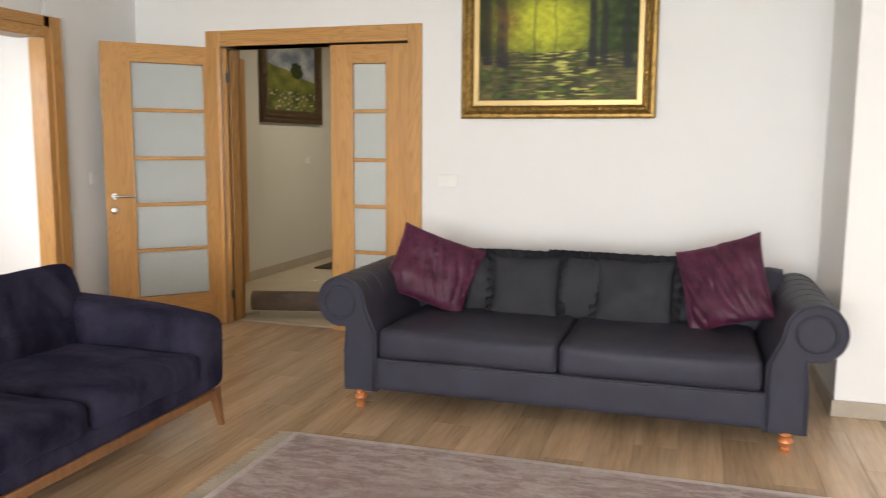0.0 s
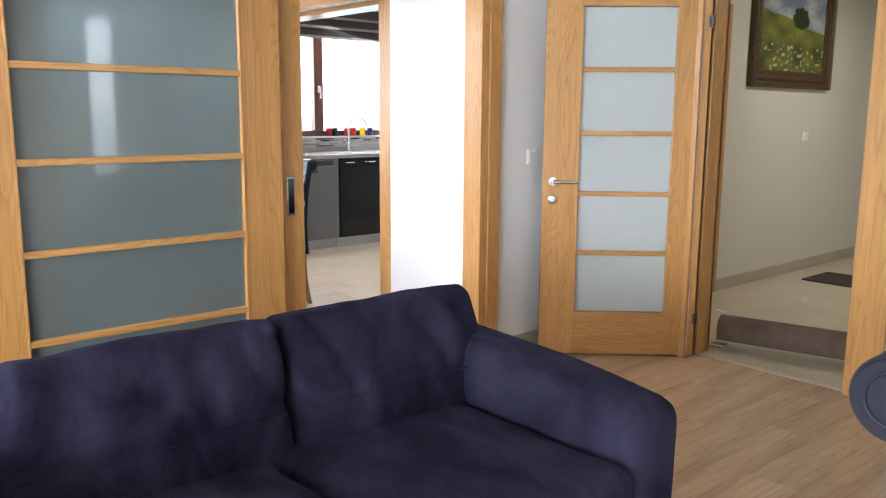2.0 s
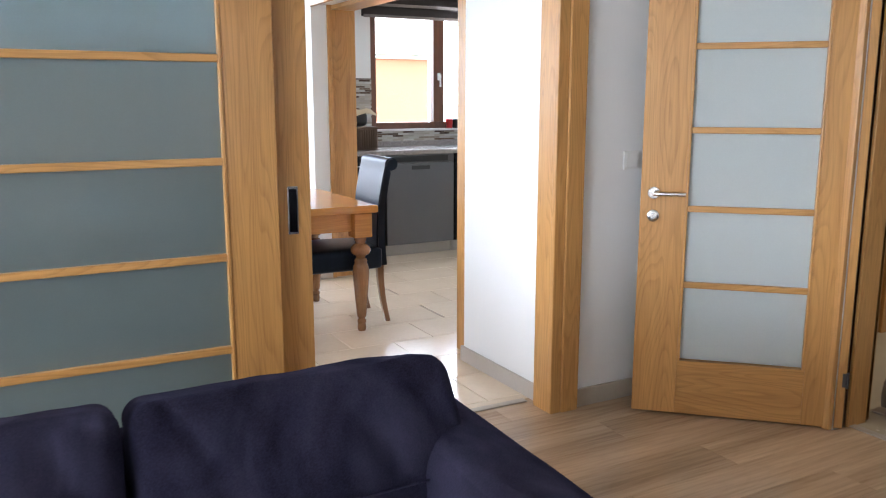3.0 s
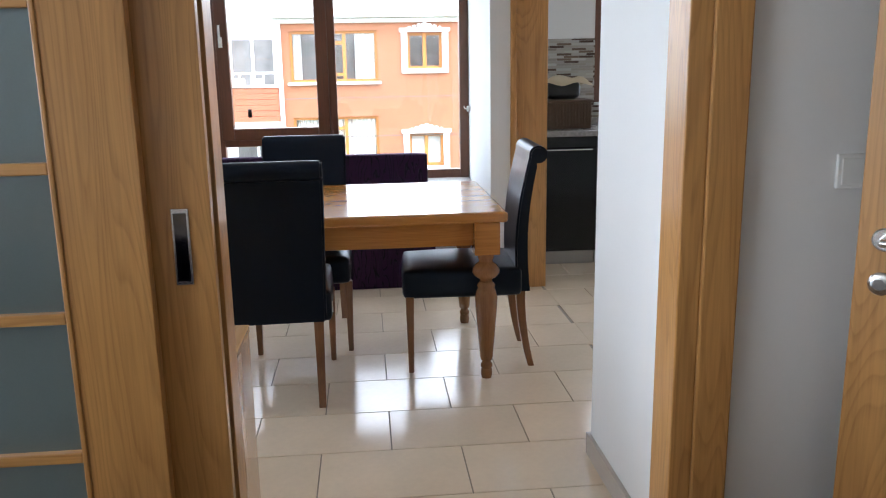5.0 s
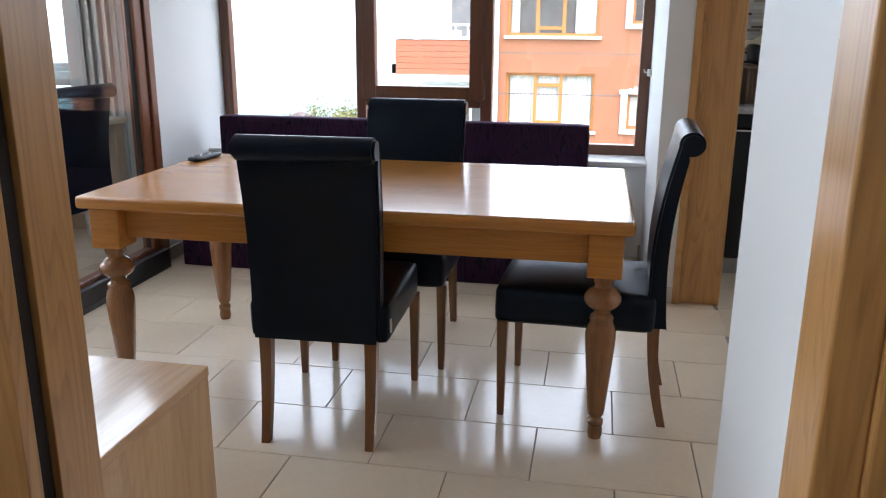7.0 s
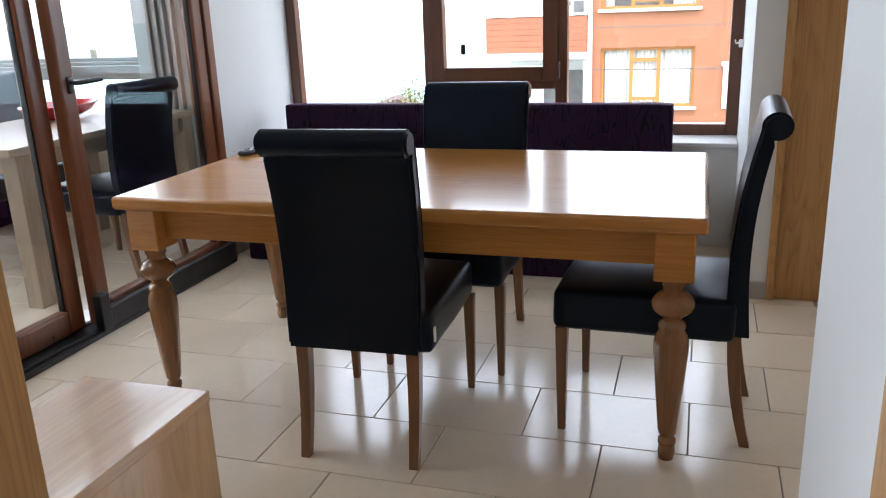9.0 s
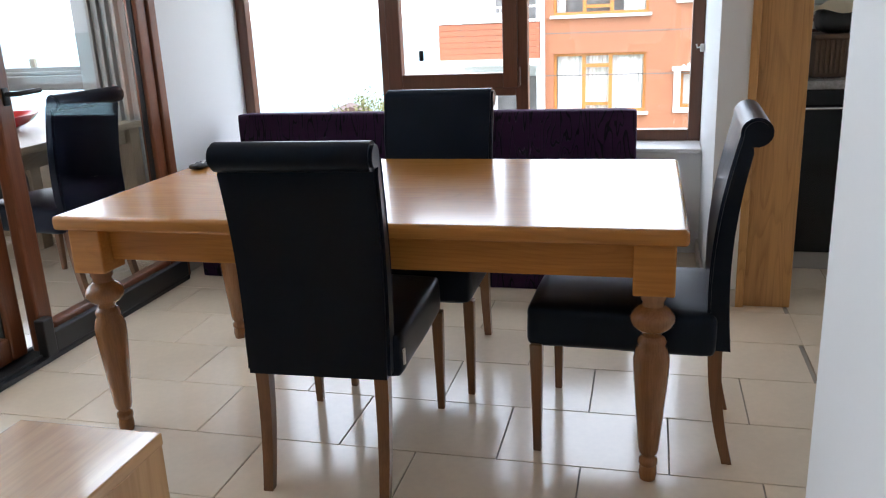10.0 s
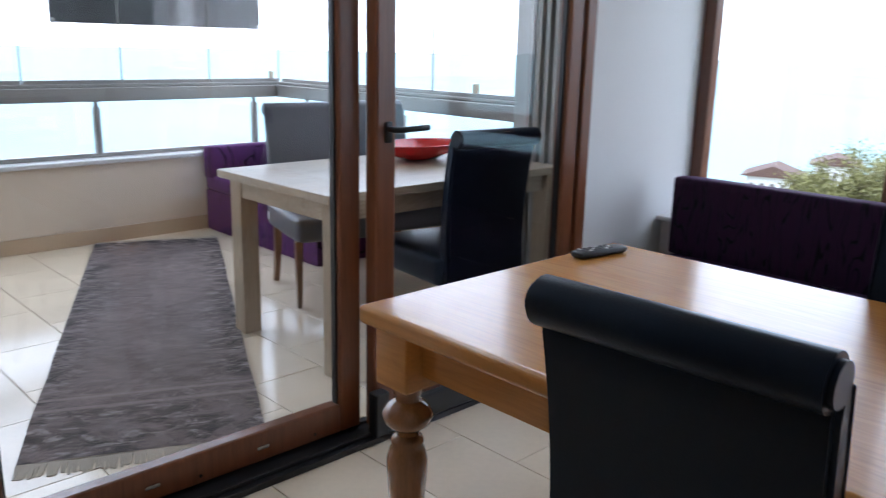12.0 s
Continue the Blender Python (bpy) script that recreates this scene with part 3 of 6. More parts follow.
structure("wall_dining_south", boxes((-8.05, -6.967, 1.90, 1.965, 0, CEILING), (-6.967, -3.93, 1.90, 2.0, 2.30, CEILING)), WALL, "white painted wall beside the balcony door", "wall")
structure("ceiling_dining", boxes((-8.05, -3.93, 1.90, 5.02, CEILING, CEILING + 0.15)), CEIL, "white painted dining room ceiling", "ceiling")
# kitchen
structure("wall_kitchen_west", boxes((-8.05, -7.93, 5.02, 5.62, 0, CEILING), (-8.05, -7.93, 7.7, 8.4, 0, CEILING), (-8.05, -7.93, 5.62, 7.7, 0, 1.10), (-8.05, -7.93, 5.62, 7.7, 2.45, CEILING)), WALL, "white painted kitchen window wall", "wall")
structure("wall_kitchen_north", boxes((-8.05, -4.0, 8.2, 8.4, 0, CEILING)), WALL, "white painted far kitchen wall", "wall")
structure("wall_kitchen_east", boxes((-4.2, -4.0, 5.02, 8.2, 0, CEILING)), WALL, "white painted kitchen side wall", "wall")
structure("ceiling_kitchen", boxes((-8.05, -4.0, 5.02, 8.4, CEILING, CEILING + 0.15)), CEIL, "white painted kitchen ceiling", "ceiling")
structure("kitchen_backsplash", boxes((-7.93, -7.92, 5.02, 5.62, 0.94, 1.56), (-7.93, -7.92, 5.62, 8.2, 0.94, 1.10)), MOSAIC, "brown and white strip mosaic behind the worktop", "backsplash")
# hall
structure("wall_hall_west", boxes((-4.0, -3.86, 5.82, 11.4, 0, CEILING)), HALLW, "cream painted hall wall with a landscape painting", "wall")
structure("wall_hall_east", boxes((-1.2, -1.0, 5.82, 11.4, 0, CEILING)), HALLW, "cream painted hall side wall", "wall")
structure("wall_hall_north", boxes((-4.0, -1.0, 11.2, 11.4, 0, CEILING)), HALLW, "cream painted hall end wall", "wall")
structure("ceiling_hall", boxes((-4.0, -1.0, 5.82, 11.4, CEILING, CEILING + 0.15)), CEIL, "white painted hall ceiling", "ceiling")
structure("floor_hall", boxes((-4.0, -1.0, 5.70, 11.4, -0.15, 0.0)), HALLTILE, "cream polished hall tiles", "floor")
# balcony
structure("wall_balcony_south", boxes((-7.80, -3.93, -1.65, -1.45, -0.3, 0.54)), CREAM, "cream painted balcony parapet", "wall")
structure("wall_balcony_west", boxes((-7.80, -7.60, -1.45, 1.15, -0.3, 0.54)), CREAM, "cream painted balcony side parapet", "wall")
structure("wall_balcony_pier", boxes((-7.95, -7.45, 1.15, 1.90, -0.3, CEILING)), PIER_SHADE, "balcony's end pier, its shade mixed into grey paint", "wall")
structure("ceiling_balcony", boxes((-7.95, -3.93, -1.75, 1.90, CEILING, CEILING + 0.15)), CEIL, "white painted balcony ceiling", "ceiling")
structure("wall_balcony_coping", boxes((-7.84, -3.95, -1.69, -1.41, 0.54, 0.57), (-7.84, -7.56, -1.40, 1.14, 0.54, 0.57), bev=0.006), MARBLE, "pale marble coping on the balcony parapet", "coping")

# skirtings
structure("baseboard_living", boxes((-3.75, -3.735, 4.80, 5.6, 0, 0.085), (-3.73, -3.14, 5.585, 5.6, 0, 0.085), (-1.47, 1.06, 5.585, 5.6, 0, 0.085), (1.045, 1.06, 4.705, 5.58, 0, 0.085), (1.06, 1.9, 4.705, 4.72, 0, 0.085), (-3.75, -3.735, -4.5, 2.01, 0, 0.085), bev=0.003), SKIRT, "beige stone skirting along the living room walls", "skirting")
structure("baseboard_dining", boxes((-4.57, -3.865, 4.675, 4.69, 0, 0.08), (-4.585, -4.57, 4.675, 4.82, 0, 0.08), (-7.65, -6.84, 4.665, 4.68, 0, 0.08), (-6.84, -6.825, 4.665, 4.82, 0, 0.08), (-7.65, -6.967, 1.965, 1.98, 0, 0.08), bev=0.003), SKIRT_D, "grey-beige tile skirting in the dining room", "skirting")
structure("baseboard_hall", boxes((-3.86, -3.845, 7.30, 11.2, 0, 0.09), (-3.84, -1.2, 11.185, 11.2, 0, 0.09), bev=0.003), SKIRT, "beige tile skirting along the hall wall", "skirting")
structure("baseboard_balcony", boxes((-7.6, -3.93, -1.45, -1.435, 0, 0.10), (-7.6, -7.585, -1.43, 1.15, 0, 0.10), bev=0.003), SKIRT_B, "beige tile skirting on the balcony", "skirting")

# ---- door frames ----


def door_frame_north():
    t = thing("door_frame_1", pose(0, 0, 0), "honey oak frame of the hall double door", "door frame", kind="structure")
    part("architrave", boxes((-3.14, -3.02, 5.575, 5.60, 0, 2.17), bev=0.004), BEECH, t)
    part("architrave", boxes((-1.57, -1.47, 5.575, 5.60, 0, 2.17), bev=0.004), BEECH, t)
    part("architrave", boxes((-3.02, -1.57, 5.575, 5.60, 2.06, 2.17), (-3.02, -1.57, 5.568, 5.58, 2.083, 2.10), bev=0.003), BEECH_X, t)
    part("lining", boxes((-3.05, -3.02, 5.60, 5.84, 0, 2.06), bev=0.002), BEECH, t)
    part("lining", boxes((-1.57, -1.54, 5.60, 5.84, 0, 2.06), bev=0.002), BEECH, t)
    part("lining", boxes((-3.02, -1.57, 5.60, 5.84, 2.06, 2.09), bev=0.002), BEECH_X, t)
    part("stop", boxes((-3.02, -3.005, 5.68, 5.80, 0, 2.045), bev=0.002), BEECH, t)
    part("architrave", boxes((-3.16, -3.02, 5.82, 5.845, 0, 2.17), bev=0.003), BEECH, t)
    return t


def leaf(name, width, height, gx0, gx1, gz0, gz1, bars, label, m, depth=0.042, cloth=FROST):
    """A glazed door leaf in its own plane: x across, y through, z up."""
    t = thing(name, m, label, "door", kind="structure")
    h = depth / 2
    part("stile", boxes((0, gx0, -h, h, 0.008, height), bev=0.002), BEECH, t)
    part("stile", boxes((gx1, width, -h, h, 0.008, height), bev=0.002), BEECH, t)
    part("rail", boxes((gx0, gx1, -h + 0.0005, h - 0.0005, 0.008, gz0), bev=0.002), BEECH_X, t)
    part("rail", boxes((gx0, gx1, -h + 0.0005, h - 0.0005, gz1, height), bev=0.002), BEECH_X, t)
    edge = 0.012
    part("bead", boxes((gx0, gx0 + edge, -h - 0.004, h + 0.004, gz0, gz1), bev=0.003), BEECH, t)
    part("bead", boxes((gx1 - edge, gx1, -h - 0.004, h + 0.004, gz0, gz1), bev=0.003), BEECH, t)
    zs = [gz0] + list(bars) + [gz1]
    for z in bars:
        part("glazing_bar", boxes((gx0 + edge, gx1 - edge, -h - 0.003, h + 0.003, z - 0.013, z + 0.013), bev=0.003), BEECH_X, t)
    for a, b in zip(zs, zs[1:]):
        g = part("glass_pane", boxes((gx0 + edge * 0.6, gx1 - edge * 0.6, -0.003, 0.003, a + 0.006, b - 0.006)), cloth, t)
        g.visible_shadow = cloth != FROST_G
    return t


def lever(parent, x, z, way, y):
    bm = bmesh.new()
    lathe(bm, [(0.026, 0), (0.026, 0.008), (0.023, 0.011)])
    lathe(bm, [(0.009, 0.01), (0.009, 0.045)], n=12)
    bmesh.ops.transform(bm, matrix=Matrix.Translation((x, y, z)) @ Matrix.Rotation(radians(-90), 4, "X"), verts=bm.verts)
    tube(bm, [(x, y + 0.045, z), (x + way * 0.02, y + 0.05, z), (x + way * 0.13, y + 0.05, z)], 0.0095, 10)
    h = part("door_handle", bm, CHROME, parent, "brushed chrome lever handle", True)
    bm = bmesh.new()
    lathe(bm, [(0.026, 0), (0.026, 0.008), (0.022, 0.011), (0.012, 0.011), (0.012, 0.018)])
    bmesh.ops.transform(bm, matrix=Matrix.Translation((x, y, z - 0.098)) @ Matrix.Rotation(radians(-90), 4, "X"), verts=bm.verts)
    part("lock_rose", bm, CHROME, parent, "round chrome lock plate", True)
    return h


BARS = (0.59, 0.92, 1.25, 1.59)
door_frame_north()
d1 = leaf("door_1", 0.87, 2.05, 0.165, 0.685, 0.25, 1.92, BARS, "open honey oak door leaf with five frosted panes", pose(-3.012, 5.645, 0, 0, 0, -133.3))
lever(d1, 0.815, 0.985, -1, 0.021)
for z in (0.22, 1.84):
    bm = bmesh.new()
    lathe(bm, [(0.006, -0.035), (0.006, 0.035)], (-0.005, 0.021, z), 10)
    box(bm, -0.002, 0.016, 0.0208, 0.0228, z - 0.03, z + 0.03)
    part("hinge", bm, STEEL, d1, "polished metal hinge", True)
part("edge_seal", boxes((-0.0035, -0.0005, -0.016, 0.012, 0.02, 2.04)), BRUSH, d1, "dark rubber edge seal")
leaf("door_2", 0.59, 2.05, 0.16, 0.43, 0.25, 1.92, BARS, "closed narrow oak door leaf with frosted panes", pose(-2.165, 5.645, 0))

# sliding door between living and dining room
sf = thing("door_frame_2", pose(0, 0, 0), "honey oak surround of the wide sliding door", "door frame", kind="structure")
part("architrave", boxes((-3.75, -3.722, 4.645, 4.700, 0, 2.17), bev=0.004), BEECH, sf)
part("architrave", boxes((-3.75, -3.714, 4.700, 4.79, 0, 2.17), bev=0.005), BEECH, sf)
part("architrave", boxes((-3.75, -3.70, 2.02, 2.235, 0, 2.17), bev=0.006), BEECH, sf)
part("architrave", boxes((-3.75, -3.722, 2.24, 4.71, 2.10, 2.17), (-3.75, -3.716, 2.24, 4.64, 2.03, 2.098), bev=0.004), BEECH_Y, sf)
part("lining", boxes((-3.858, -3.7505, 4.647, 4.688, 0, 2.03), bev=0.002), BEECH, sf)
part("lining", boxes((-3.93, -3.72, 2.24, 4.64, 2.034, 2.06), bev=0.002), BEECH_Y, sf)
part("pocket_jamb", boxes((-3.925, -3.822, 3.46, 3.582, 0, 2.034), bev=0.002), BEECH, sf)
part("brush_seal", boxes((-3.818, -3.790, 3.44, 3.572, 0, 2.03)), BRUSH, sf, "dark brush seal")
YB = (0.51, 0.84, 1.17, 1.51)
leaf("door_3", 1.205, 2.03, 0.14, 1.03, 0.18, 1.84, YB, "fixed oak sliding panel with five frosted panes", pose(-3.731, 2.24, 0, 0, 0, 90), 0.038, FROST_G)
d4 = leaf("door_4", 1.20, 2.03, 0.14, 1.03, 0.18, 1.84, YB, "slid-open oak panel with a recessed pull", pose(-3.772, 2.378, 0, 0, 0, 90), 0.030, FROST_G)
bm = boxes((1.112, 1.152, -0.0195, -0.0145, 0.895, 1.07), bev=0.002)
hp = part("recessed_pull", bm, CHROME, d4, "dark chrome recessed pull")
part("finger_cup", boxes((1.118, 1.146, -0.0205, -0.0190, 0.905, 1.06)), DARKCHROME, hp, "dark polished finger recess")

# kitchen opening
kf = thing("door_frame_3", pose(0, 0, 0), "wide oak lining of the kitchen opening", "door frame", kind="structure")
part("lining", boxes((-6.90, -6.845, 4.835, 5.03, 0, 2.03), bev=0.003), BEECH, kf)
part("lining", boxes((-4.777, -4.573, 4.76, 5.03, 0, 2.03), bev=0.003), BEECH, kf)
part("lining", boxes((-6.845, -4.777, 4.84, 5.03, 2.03, 2.06), bev=0.003), BEECH_X, kf)
part("architrave", boxes((-6.838, -6.82, 4.80, 4.834, 0, 2.10), bev=0.003), BEECH, kf)
part("architrave", boxes((-6.82, -4.585, 4.66, 4.688, 2.04, 2.16), bev=0.003), BEECH_X, kf)
# hall side door
hf = thing("door_frame_4", pose(0, 0, 0), "oak frame of a door along the hall", "door frame", kind="structure")
part("architrave", boxes((-3.86, -3.83, 7.14, 7.28, 0, 2.15), bev=0.004), BEECH, hf)
part("architrave", boxes((-3.86, -3.83, 6.14, 6.28, 0, 2.15), bev=0.004), BEECH, hf)
part("architrave", boxes((-3.86, -3.83, 6.28, 7.14, 2.04, 2.15), bev=0.004), BEECH_Y, hf)
part("door_panel", boxes((-3.86, -3.85, 6.28, 7.14, 0, 2.04), bev=0.002), BEECH, hf)

# ---- windows ----


def frame_rect(x, y0, y1, z0, z1, w, d, bev=0.004):
    """The four bars of a frame in a plane across x, butted."""
    return [(x - d / 2, x + d / 2, y0, y0 + w, z0, z1), (x - d / 2, x + d / 2, y1 - w, y1, z0, z1), (x - d / 2, x + d / 2, y0 + w, y1 - w, z0, z0 + w), (x - d / 2, x + d / 2, y0 + w, y1 - w, z1 - w, z1)]


def pane(parent, x0, x1, y0, y1, z0, z1, name="glass_pane"):
    ob = part(name, boxes((x0, x1, y0, y1, z0, z1)), CLEAR, parent)
    ob.visible_shadow = False
    return ob


X = -7.91
w1 = thing("window_1", pose(0, 0, 0), "walnut-brown framed dining room window with an opening sash", "window", kind="structure")
part("window_frame", boxes(*frame_rect(X, 1.965, 4.68, 0.575, 2.32, 0.065, 0.07), bev=0.005), PVC, w1)
part("mullion", boxes((X - 0.035, X + 0.035, 2.87, 2.93, 0.64, 2.255), bev=0.004), PVC, w1)
part("mullion", boxes((X - 0.035, X + 0.035, 3.665, 3.735, 0.64, 2.255), bev=0.004), PVC, w1)
part("transom", boxes((X - 0.035, X + 0.034, 2.93, 3.665, 0.84, 0.90), bev=0.004), PVC, w1)
sash = part("sash", boxes(*frame_rect(X + 0.022, 2.915, 3.68, 0.885, 2.27, 0.085, 0.07), bev=0.006), PVC, w1)
bm = bmesh.new()
box(bm, X + 0.057, X + 0.068, 2.935, 2.962, 1.53, 1.60, 0.003)
tube(bm, [(X + 0.062, 2.948, 1.565), (X + 0.09, 2.948, 1.565), (X + 0.092, 2.948, 1.66), (X + 0.092, 2.948, 1.68)], 0.008, 8)
part("window_handle", bm, WHITEP, sash, "white window handle", True)
for z in (0.95, 2.1):
    bm = bmesh.new()
    lathe(bm, [(0.008, -0.05), (0.008, 0.05)], (X + 0.062, 3.69, z), 8)
    part("hinge", bm, PVC, sash, "", True)
pane(w1, X - 0.004, X + 0.004, 2.025, 2.88, 0.635, 2.26)
pane(w1, X - 0.004, X + 0.004, 3.73, 4.62, 0.635, 2.26)
pane(w1, X - 0.004, X + 0.004, 2.92, 3.67, 0.635, 0.845)
pane(w1, X + 0.016, X + 0.024, 2.99, 3.61, 0.965, 2.19)
bm = bmesh.new()
soft(bm, (X + 0.031, 3.115, 1.075), (0.012, 0.028, 0.06), 0.006, n=3)
part("sensor_tag", bm, BLACK, w1, "small black tag stuck to the glass", True)
part("window_sill", boxes((-7.875, -7.60, 1.967, 4.675, 0.555, 0.58), bev=0.006), MARBLE, w1, "white marble sill")
bm = boxes((-7.80, -7.77, 4.655, 4.68, 1.06, 1.10), bev=0.004)
tube(bm, [(-7.785, 4.66, 1.085), (-7.785, 4.64, 1.08), (-7.785, 4.635, 1.10)], 0.005, 6)
tagged(part("cord_hook", bm, WHITEP, None, "", True), "small white blind cord hook on the window reveal", "hook")

w2 = thing("window_2", pose(0, 0, 0), "brown framed kitchen window above the sink", "window", kind="structure")
part("window_frame", boxes(*frame_rect(-7.98, 5.62, 7.7, 1.10, 2.45, 0.06, 0.07), bev=0.005), PVC, w2)
part("mullion", boxes((-8.015, -7.935, 6.27, 6.38, 1.16, 2.39), bev=0.004), PVC, w2)
bm = boxes((-7.935, -7.925, 6.31, 6.34, 1.55, 1.62), bev=0.003)
tube(bm, [(-7.93, 6.325, 1.6), (-7.90, 6.325, 1.6), (-7.90, 6.325, 1.49)], 0.009, 8)
part("window_handle", bm, WHITEP, w2, "white window handle", True)
pane(w2, -7.985, -7.975, 5.67, 6.28, 1.15, 2.40)
pane(w2, -7.985, -7.975, 6.37, 7.65, 1.15, 2.40)
part("window_sill", boxes((-7.945, -7.90, 5.62, 7.7, 1.08, 1.10), bev=0.004), MARBLE, w2)
blind = thing("roman_blind", pose(0, 0, 0), "dark brown roman blind gathered above the kitchen window", "blind")
for k, (a, b) in enumerate(((2.10, 2.20), (2.20, 2.30), (2.30, 2.42), (2.42, 2.56))):
    d = 0.03 + 0.012 * k
    bm = bmesh.new()
    soft(bm, (-7.90, 6.55, (a + b) / 2), (d, 2.05, b - a), 0.02, n=5)
    part("fold", bm, BLIND_D, blind, "", True)
    part("blind_bar", boxes((-7.90 + d / 2, -7.90 + d / 2 + 0.006, 5.54, 7.56, a - 0.004, a + 0.022)), BLIND_L, blind, "taupe edge strip")
w3 = thing("window_3", pose(0, 0, 0), "wide brown framed window of the living room", "window", kind="structure")
part("window_frame", boxes((-2.1, 2.5, -4.64, -4.57, 0.5, 0.57), (-2.1, 2.5, -4.64, -4.57, 2.43, 2.5), (-2.1, -2.03, -4.64, -4.57, 0.57, 2.43), (2.43, 2.5, -4.64, -4.57, 0.57, 2.43), (0.165, 0.235, -4.64, -4.57, 0.57, 2.43)), PVC, w3)
pane(w3, -2.05, 2.45, -4.61, -4.60, 0.55, 2.45)
w4 = thing("window_4", pose(0, 0, 0), "narrow brown framed side window of the living room", "window", kind="structure")
part("window_frame", boxes(*frame_rect(3.5, 4.92, 5.5, 0.5, 2.5, 0.06, 0.07)), PVC, w4)
pane(w4, 3.495, 3.505, 4.97, 5.45, 0.55, 2.45)

# ---- balcony door ----
Y = 1.955
bd = thing("door_5", pose(0, 0, 0), "walnut-brown framed glass doors to the balcony", "glass door", kind="structure")
part("door_frame", boxes((-6.965, -6.903, Y - 0.08, Y + 0.055, 0.0, 2.30), bev=0.006), PVCD, bd)
part("door_frame", boxes((-4.02, -3.93, Y - 0.08, Y + 0.055, 0.0, 2.30), bev=0.006), PVCD, bd)
part("door_frame", boxes((-6.903, -4.02, Y - 0.08, Y + 0.055, 2.22, 2.30), bev=0.006), PVCD, bd)
part("track", boxes((-6.903, -4.02, Y - 0.08, Y + 0.085, 0.0, 0.022), (-6.905, -4.02, Y + 0.05, Y + 0.062, 0.022, 0.036), (-6.903, -4.02, Y - 0.05, Y - 0.04, 0.022, 0.029), bev=0.002), BLACK, bd, "dark floor track")


def glass_leaf(x0, x1, y, s, shade):
    lf = part("leaf", boxes((x0, x0 + s, y - 0.03, y + 0.03, 0.03, 2.22), (x1 - s, x1, y - 0.03, y + 0.03, 0.03, 2.22), (x0 + s, x1 - s, y - 0.0295, y + 0.0295, 0.03, 0.135), (x0 + s, x1 - s, y - 0.0295, y + 0.0295, 2.12, 2.22), bev=0.010), PVCD, bd, shade)
    for a in (x0 + s - 0.004, x1 - s - 0.008):
        part("gasket", boxes((a, a + 0.012, y - 0.012, y + 0.012, 0.13, 2.12)), BLACK, lf)
    g = part("glass_pane", boxes((x0 + s - 0.01, x1 - s + 0.01, y - 0.006, y + 0.006, 0.125, 2.13)), CLEAR, lf)
    g.visible_shadow = False
    return lf


lb = glass_leaf(-6.90, -5.835, Y + 0.012, 0.085, "closed glazed leaf with a black handle")
la = glass_leaf(-5.819, -4.575, Y - 0.050, 0.087, "glazed leaf beside the handle leaf")
lc = glass_leaf(-4.565, -4.03, Y - 0.050, 0.09, "narrow glazed end leaf")
bm = bmesh.new()
soft(bm, (-5.885, Y + 0.045, 1.075), (0.032, 0.012, 0.07), 0.012, n=4)
tube(bm, [(-5.885, Y + 0.05, 1.085), (-5.885, Y + 0.085, 1.085), (-5.90, Y + 0.092, 1.085), (-6.02, Y + 0.092, 1.088)], 0.010, 10)
part("door_handle", bm, BLACK, lb, "black lever handle", True)
for x in (-5.05, -5.42):
    part("latch_plate", boxes((x - 0.022, x + 0.022, Y - 0.0208, Y - 0.017, 0.075, 0.087), bev=0.001), CHROME, la, "small bright latch plate")
for x in (-5.2, -5.62):
    bm = bmesh.new()
    lathe(bm, [(0.006, 0), (0.006, 0.004)], n=8)
    bmesh.ops.transform(bm, matrix=Matrix.Translation((x, Y - 0.0208, 0.06)) @ Matrix.Rotation(radians(-90), 4, "X"), verts=bm.verts)
    part("screw", bm, CHROME, la)
part("weather_bar", boxes((-6.90, -5.86, Y + 0.048, Y + 0.085, 0.0225, 0.115), bev=0.008), BLACK, lb, "black weather bar along the foot")
part("weather_bar_end", boxes((-5.86, -5.80, Y + 0.045, Y + 0.092, 0.0225, 0.185), bev=0.006), BLACK, lb, "black end block")

# ---- balcony railing ----
br = thing("balcony_railing", pose(0, 0, 0), "grey aluminium railing with folding glass above the parapet", "railing", kind="structure")
part("rail", boxes((-7.78, -3.95, -1.60, -1.50, 0.945, 1.035), (-7.78, -3.95, -1.575, -1.525, 1.035, 1.06), bev=0.006), ALU, br)
part("rail", boxes((-7.75, -7.65, -1.495, 1.15, 0.945, 1.035), (-7.725, -7.675, -1.495, 1.15, 1.035, 1.06), bev=0.006), ALU, br)
part("bottom_rail", boxes((-7.78, -3.95, -1.57, -1.53, 0.572, 0.60), (-7.72, -7.68, -1.495, 1.15, 0.572, 0.60), bev=0.003), ALU, br)
for x, y in ((-4.0, -1.55), (-5.08, -1.55), (-6.28, -1.55), (-7.48, -1.55), (-7.70, -1.15), (-7.70, -0.05), (-7.70, 1.08)):
    bm = bmesh.new()
    soft(bm, (x, y, 0.74), (0.045, 0.05, 0.34), 0.012, n=3)
    lathe(bm, [(0.014, 0.90), (0.014, 0.95)], (x, y, 0), 10)
    part("post", bm, ALU, br, "", True)
for a, b in ((-7.68, -6.30), (-6.26, -5.10), (-5.06, -4.02)):
    pane(br, a, b, -1.554, -1.546, 0.60, 0.945, "rail_glass")
pane(br, -7.704, -7.696, -1.45, 1.10, 0.60, 0.945, "rail_glass")
seams = (-7.71, -7.12, -6.47, -5.83, -5.19, -4.55, -3.97)
